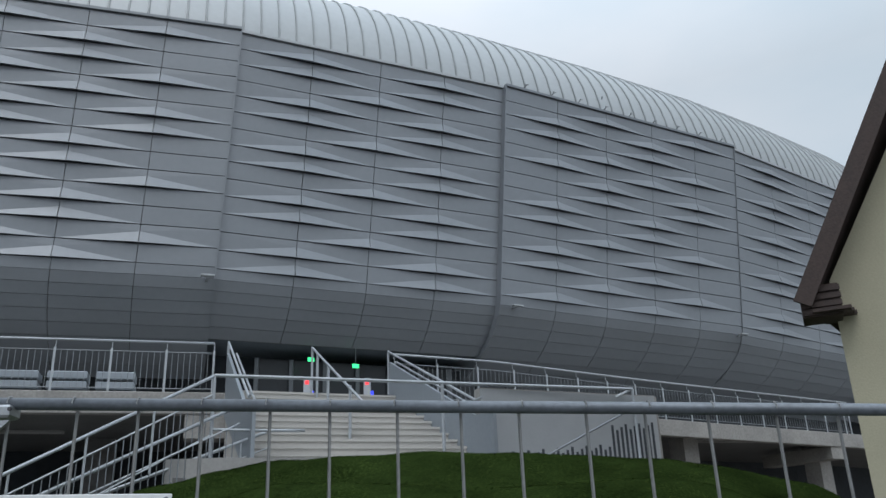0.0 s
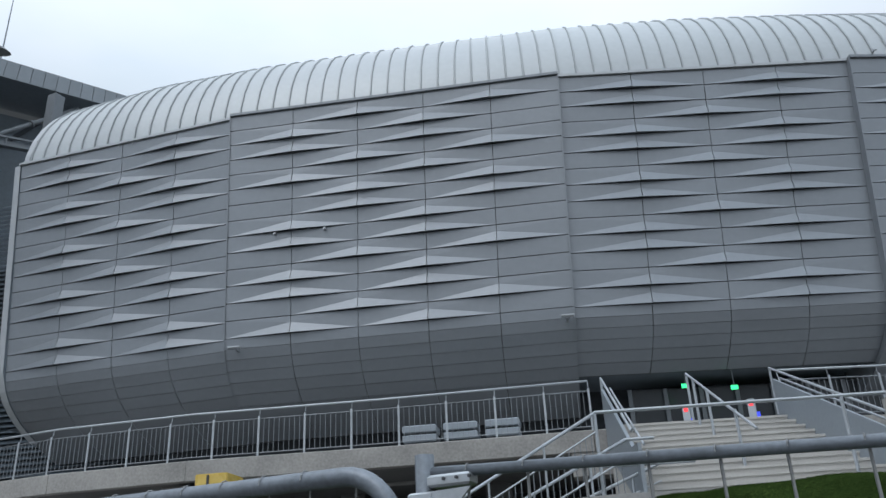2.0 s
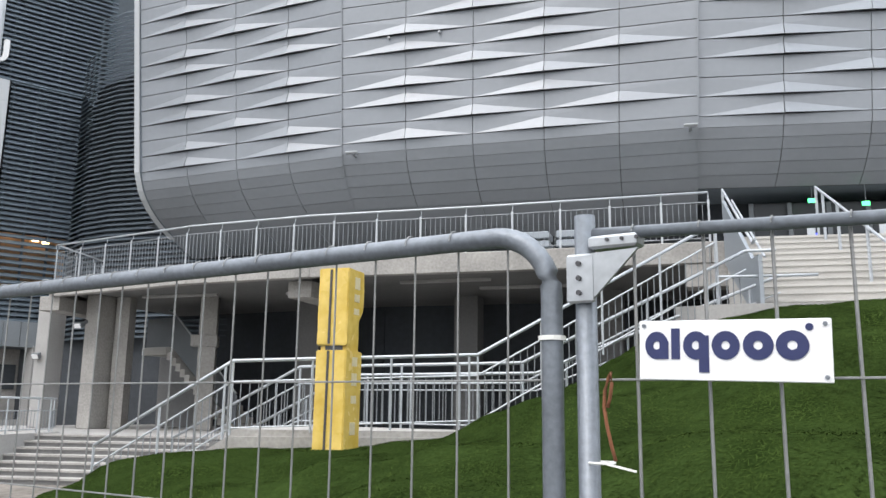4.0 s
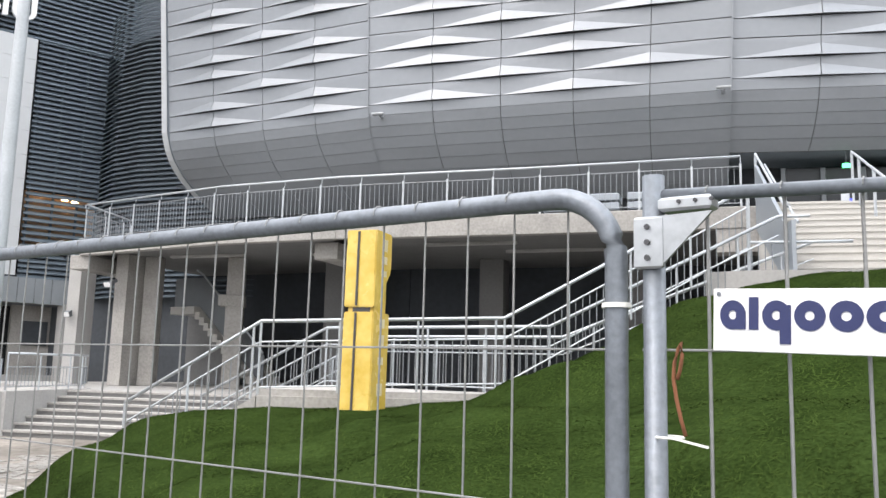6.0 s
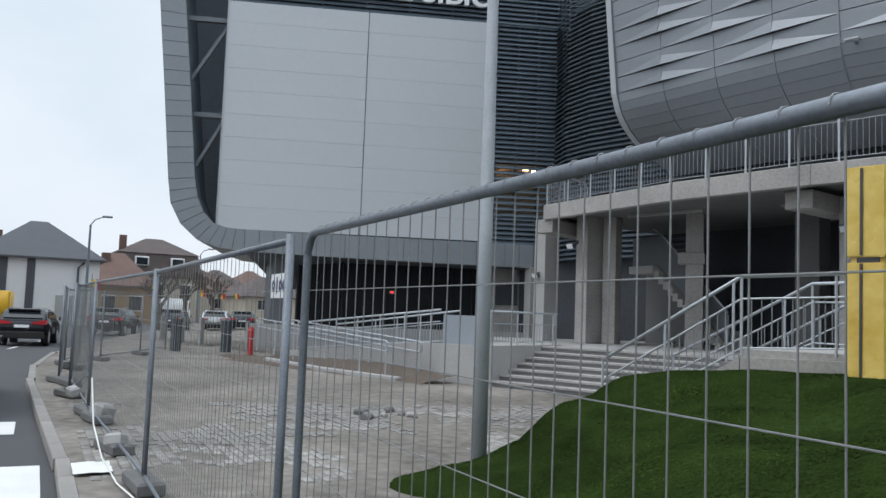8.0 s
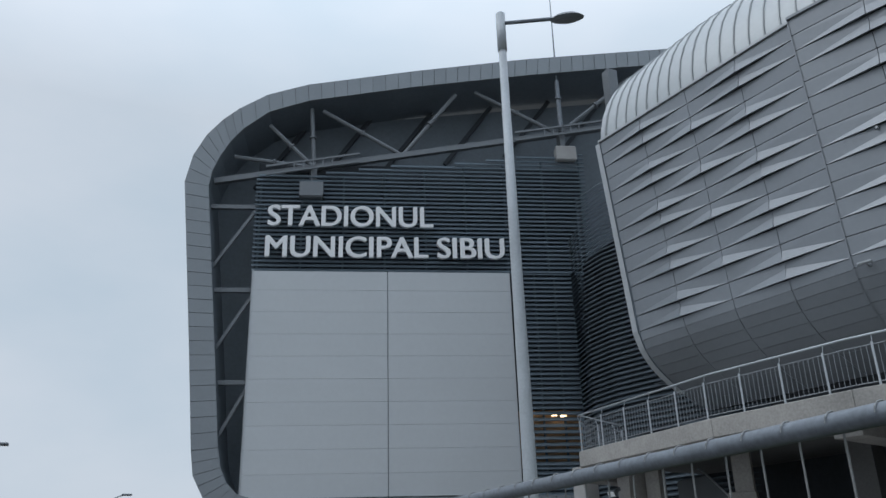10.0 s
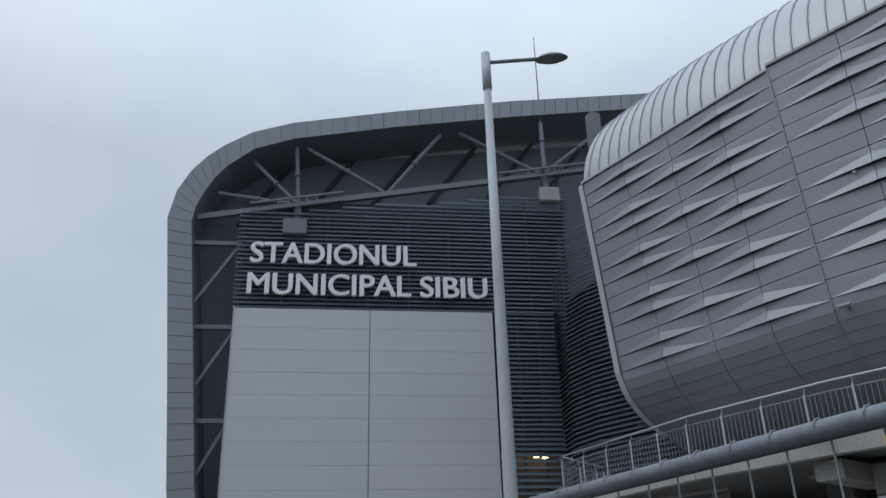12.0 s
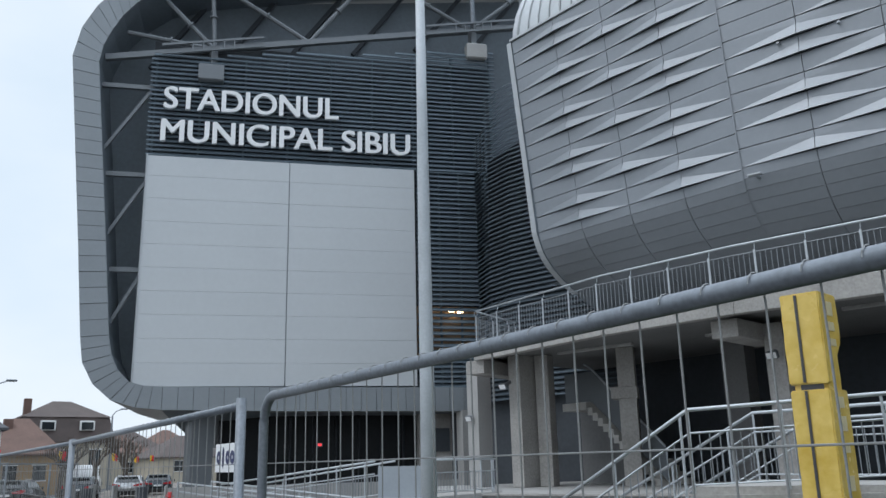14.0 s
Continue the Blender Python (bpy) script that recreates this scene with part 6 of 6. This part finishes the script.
def car(name, label, x, y, turn, paint, length=4.6, width=1.85, height=1.62, van=False):
    """x, y: middle; the car points along its own +X."""
    t = thing(name, label, "van" if van else "car", pose(x, y, -0.13, 0, 0, turn))
    L, H, w = length / 2, height, width / 2
    if van:
        side = [(-L, 0.35), (-L, H * 0.96), (-L + 0.15, H), (L - 1.5, H), (L - 0.75, H * 0.62), (L - 0.1, H * 0.5), (L, 0.4)]
    else:
        side = [(-L, 0.42), (-L + 0.03, 0.98), (-L + 0.12, 1.05), (-L + 0.55, H - 0.08), (-L + 0.8, H), (0.35, H - 0.02), (1.15, 1.02), (L - 0.15, 0.86), (L, 0.62), (L - 0.02, 0.36)]
    n = len(side)
    vs = []
    for yy, inset in ((-w, 0), (-w + 0.12, 0), (w - 0.12, 0), (w, 0)):
        for (sx, sz) in side:
            tuck = 0.14 * max(0, (sz - 1.0) / max(0.1, H - 1.0)) if not van else 0.06 * (sz > H * 0.7)
            drop = 0.05 if abs(yy) == w else 0.0
            vs.append((sx, (abs(yy) - tuck) * (1 if yy > 0 else -1), sz - (drop if sz > 0.5 else 0)))
    fs = []
    for r in range(3):
        for k in range(n):
            j = (k + 1) % n
            fs.append((r * n + k, r * n + j, r * n + n + j, r * n + n + k))
    fs += [tuple(range(n)), tuple(range(3 * n, 4 * n))[::-1]]
    body = part("body", Shape().add(vs, fs), paint, t)
    fix_normals(body)
    bm = bmesh.new()
    bm.from_mesh(body.data)
    bmesh.ops.bevel(bm, geom=[e for e in bm.edges if e.calc_face_angle(0) > 0.25], offset=0.07, segments=3, affect='EDGES', clamp_overlap=True)
    bm.to_mesh(body.data)
    bm.free()
    body.data.shade_smooth()
    if van:
        part("windscreen", Shape().add([(L - 1.46, -w + 0.15, H * 0.95), (L - 1.46, w - 0.15, H * 0.95), (L - 0.78, w - 0.15, H * 0.66), (L - 0.78, -w + 0.15, H * 0.66)], [(0, 1, 2, 3)]), M_GLASS, t)
        for sg in (-1, 1):
            part("side_window", Shape().box((L - 1.9, sg * (w - 0.05), H * 0.62), (L - 1.1, sg * (w + 0.012), H * 0.86)), M_GLASS, t)
    else:
        part("rear_window", Shape().add([(-L + 0.13, -w + 0.16, 1.10), (-L + 0.13, w - 0.16, 1.10), (-L + 0.50, w - 0.28, H - 0.10), (-L + 0.50, -w + 0.28, H - 0.10)], [(0, 1, 2, 3)]), M_GLASS, t)
        for sg in (-1, 1):
            part("side_window", Shape().add([(-L + 0.75, sg * (w - 0.012), 1.1), (0.95, sg * (w - 0.012), 1.1), (0.3, sg * (w - 0.1), H - 0.12), (-L + 0.95, sg * (w - 0.1), H - 0.12)], [(0, 1, 2, 3)]), M_GLASS, t)
            part("roof_rail", Shape().tube([(-L + 1.0, sg * (w - 0.24), H + 0.02), (0.2, sg * (w - 0.24), H + 0.02)], 0.018, 6), M_RAIL, t)
            part("mirror", Shape().box((0.75, sg * (w + 0.02) - 0.08, 0.98), (0.9, sg * (w + 0.12) + 0.04 * sg, 1.12), bevel=0.03), paint, t)
        part("windscreen", Shape().add([(0.42, -w + 0.3, H - 0.1), (0.42, w - 0.3, H - 0.1), (1.12, w - 0.2, 1.08), (1.12, -w + 0.2, 1.08)], [(0, 1, 2, 3)]), M_GLASS, t)
        part("spoiler", Shape().box((-L + 0.38, -w + 0.3, H - 0.09), (-L + 0.75, w - 0.3, H - 0.02), bevel=0.02), paint, t)
    for sg in (-1, 1):
        yo, yi = sg * (w + 0.008), sg * (w - 0.52)
        lens = [(-L - 0.025, yi, 0.86), (-L - 0.025, yi, 0.93), (-L - 0.02, yo * 0.97, 1.04), (-L - 0.02, yo * 0.97, 0.84), (-L + 0.30, yo, 1.02), (-L + 0.22, yo, 0.90), (-L + 0.08, yi, 0.93), (-L + 0.08, yi, 0.86)]
        fix_normals(part("tail_light", Shape().add(lens, [(0, 1, 2, 3), (3, 2, 4, 5), (1, 6, 4, 2), (0, 3, 5, 7), (0, 7, 6, 1), (7, 5, 4, 6)]), M_REDLENS, t))
        part("reflector", Shape().box((-L - 0.02, sg * 0.5 - 0.25, 0.5), (-L + 0.04, sg * 0.5 + 0.25, 0.55)), M_REDLENS, t)
    part("number_plate", Shape().box((-L - 0.02, -0.26, 0.72), (-L, 0.26, 0.83)), M_SIGNW, t)
    part("bumper", Shape().box((-L - 0.05, -w + 0.06, 0.3), (-L + 0.2, w - 0.06, 0.58), bevel=0.04), M_TYRE if not van else paint, t)
    for wx in (-L + 0.85, L - 0.9):
        for sg in (-1, 1):
            wheel = part("wheel", Shape().tube([(wx, sg * (w - 0.24), 0.34), (wx, sg * (w + 0.01), 0.34)], 0.34, 18), M_TYRE, t)
            part("rim", Shape().tube([(wx, sg * (w - 0.02), 0.34), (wx, sg * (w + 0.02), 0.34)], 0.22, 12), M_GALV, wheel)
    return t


car("grey_suv", "dark grey sport utility car with red tail lights", -18.8, -0.82, 180, M_CARGREY, 4.65, 1.9, 1.62)
car("black_car", "black hatchback waiting on the road", -40.0, 0.7, 172, M_CARBLACK, 4.2, 1.74, 1.46)
car("white_van", "white delivery van on the road", -55.0, -4.5, 72, M_CARWHITE, 5.6, 2.0, 2.1, True)
car("yellow_van", "yellow box van on the road", -61.5, -3.1, 264, M_CARYEL, 5.2, 2.0, 2.3, True)
car("parked_car", "dark parked car along the street", -52, 4.9, 160, M_CARBLACK, 4.3, 1.8, 1.5)
car("parked_car", "dark grey parked car along the street", -66, 15.2, 165, M_CARGREY, 4.3, 1.8, 1.5)
car("parked_car", "silver parked car along the street", -62, 12.4, 165, M_CARSILV, 4.3, 1.8, 1.5)
car("parked_car", "dark parked car along the street", -60, 9.2, 165, M_CARGREY, 4.3, 1.8, 1.5)
car("parked_car", "white parked van along the street", -75, 11.5, 165, M_CARWHITE, 5.2, 1.95, 2.3, True)

# bollards, hydrant, rubble on the forecourt
for x, y in [(-33.4, 7.26), (-33.7, 5.5)]:
    t = thing("litter_bin", "dark cylindrical litter bin on the forecourt", "litter bin", pose(x, y, 0), "litter bins")
    part("bin_body", Shape().tube([(0, 0, 0), (0, 0, 1.05)], 0.19, 14), M_VOID, t)
    part("bin_lid", Shape().tube([(0, 0, 1.05), (0, 0, 1.16)], 0.21, 14), M_VOID, t)
hyd = thing("hydrant", "red street hydrant beside the ramp", "hydrant", pose(-31.4, 7.7, 0))
part("standpipe", Shape().tube([(0, 0, 0), (0, 0, 0.85)], 0.09, 10), M_RED, hyd)
part("cap", Shape().tube([(0, 0, 0.85), (0, 0, 1.0)], 0.13, 10, 0.06), M_RED, hyd)
part("outlet", Shape().tube([(-0.18, 0, 0.7), (0.18, 0, 0.7)], 0.06, 8), M_RED, hyd)
for k in range(14):
    t = thing("rubble_stone", "broken pale concrete lump on the paving", "rubble", pose(-14.8 + random.uniform(-0.45, 0.45), 6.0 + random.uniform(-0.45, 0.45), 0.0, random.uniform(0, 60), 0, random.uniform(0, 180)), "rubble heap")
    r = random.uniform(0.04, 0.11)
    part("lump", Shape().box((-r, -r * 0.7, -0.02), (r, r * 0.7, r), bevel=r * 0.25), (M_CONC, M_CONCD, M_BLOCK)[k % 3], t)
for k in range(6):
    t = thing("site_barrier", "pale grey sheet of site hoarding", "hoarding", pose(-32.4 - k * 2.1, 8.8 - 0.5 * k, 0, 0, 0, 165), "site hoarding")
    part("sheet", Shape().box((-1.02, -0.03, 0.05), (1.02, 0.03, 1.15), bevel=0.01), M_CONCL, t)

# wooded far rim, with the haze painted in as pale blue
hills = Shape()
pts = [(-420 + 0 * k, -350 + k * 40, 8 + 9 * abs(noise.noise((k * 0.35, 1.0, 0)))) for k in range(26)]
hills.strip([(x, y, -1) for x, y, z in pts], [(x, y, z) for x, y, z in pts])
solid("backdrop", hills, M_MOUNT, "far hills on the horizon, coloured pale blue for haze", "backdrop", "structure")


def bare_tree(x, y, h, label, seed, spread=0.55):
    rnd = random.Random(seed)
    t = thing("bare_tree", label, "tree", pose(x, y, -0.14), "bare trees")
    limbs, twigs = Shape(), Shape()
    part("trunk", Shape().tube([(0, 0, 0), (0.05, 0, h * 0.2), (0, 0.05, h * 0.42)], 0.045 * h, 8, 0.03 * h), M_BARK, t)

    def grow(p, d, ln, r, depth):
        q = p + d * ln
        (limbs if depth > 1 else twigs).tube([p, (p + q) / 2 + Vector((rnd.uniform(-1, 1), rnd.uniform(-1, 1), 0)) * ln * 0.06, q], r, 5 if depth > 1 else 3, r * 0.6)
        if depth:
            for _ in range(3 if depth > 1 else 4):
                nd = (d + Vector((rnd.uniform(-1, 1), rnd.uniform(-1, 1), rnd.uniform(-0.3, 0.7))) * spread * 1.4).normalized()
                grow(q, nd, ln * rnd.uniform(0.6, 0.8), r * 0.58, depth - 1)

    for _ in range(5):
        a = rnd.uniform(0, 6.28)
        grow(Vector((0, 0, h * rnd.uniform(0.28, 0.42))), Vector((math.cos(a) * spread, math.sin(a) * spread, 1)).normalized(), h * 0.2, 0.016 * h, 3)
    part("limb_cluster", limbs, M_BARK, t)
    part("crown", twigs, M_BARK, t)
    return t


bare_tree(-66, 10.8, 5.2, "leafless brown street tree", 1)
bare_tree(-68, 13.2, 5.4, "leafless brown street tree", 2)
bare_tree(-72, 9.4, 5.0, "leafless brown street tree", 3)
bare_tree(-80, 15.5, 5.2, "leafless brown street tree", 4)
bare_tree(-58, 8.0, 4.2, "leafless brown street tree", 5)
bare_tree(7.2, 18.6, 2.6, "leafless shrub in front of the terrace", 6, 0.9)
bare_tree(9.0, 19.5, 2.8, "leafless shrub in front of the terrace", 7, 0.9)


# ---------- grass blades, paving blocks ----------
blades = Shape()
rnd = random.Random(5)
count = 0
while count < 210000:
    x = rnd.uniform(-12.5, 8)
    y = 2.2 + (rnd.random() ** 1.3) * 11.2
    z = lawn_at(x, y)
    count += 1
    if z < 0.0:
        continue
    far = 1 + 0.10 * y
    h, w = rnd.uniform(0.005, 0.014) * far ** 0.5, rnd.uniform(0.002, 0.004) * far
    a = rnd.uniform(0, 6.28)
    ln = rnd.uniform(0.02, 0.05) * far
    cx, cy = math.cos(a) * w, math.sin(a) * w
    tx, ty = x - math.sin(a) * ln, y + math.cos(a) * ln
    k = len(blades.v)
    blades.v += [(x - cx, y - cy, lawn_at(x - cx, y - cy) + 0.001), (x + cx, y + cy, lawn_at(x + cx, y + cy) + 0.001), (tx, ty, lawn_at(tx, ty) + h)]
    blades.f.append((k, k + 1, k + 2))
solid("lawn_grass", blades, M_BLADE, "short dense green turf on the mound", "grass", "stuff")

paving = thing("paving_field", "worn grey paving blocks half covered with pale sand", "paving blocks", kind="structure")
sett_mesh = Shape().box((-0.098, -0.048, -0.05), (0.098, 0.048, 0.006), bevel=0.006).mesh("paving_block", M_SETT)
rest = Shape()
done = 0
for j in range(84):
    for i in range(74):
        x = -9.0 - i * 0.205 - (0.1 if j % 2 else 0)
        y = 1.45 + j * 0.105
        if noise.noise((x * 0.35, y * 0.5, 2.0)) + 0.35 * noise.noise((x * 1.7, y * 1.7, 5.0)) < (-0.12 if y > 7.4 else 0.0) or rnd.random() < 0.14 or lawn_height(x, y) > -0.03:
            continue
        if x > -12.4 and done < 300:
            done += 1
            part("paving_block", sett_mesh, None, paving, m=pose(x, y, rnd.uniform(-0.003, 0.006), 0, 0, rnd.uniform(-1, 1)))
        else:
            rest.box((x - 0.096, y - 0.046, -0.03), (x + 0.096, y + 0.046, 0.006 + rnd.uniform(-0.004, 0.006)))
tagged(part("paving_rest", rest, M_SETT, paving), kind="stuff")
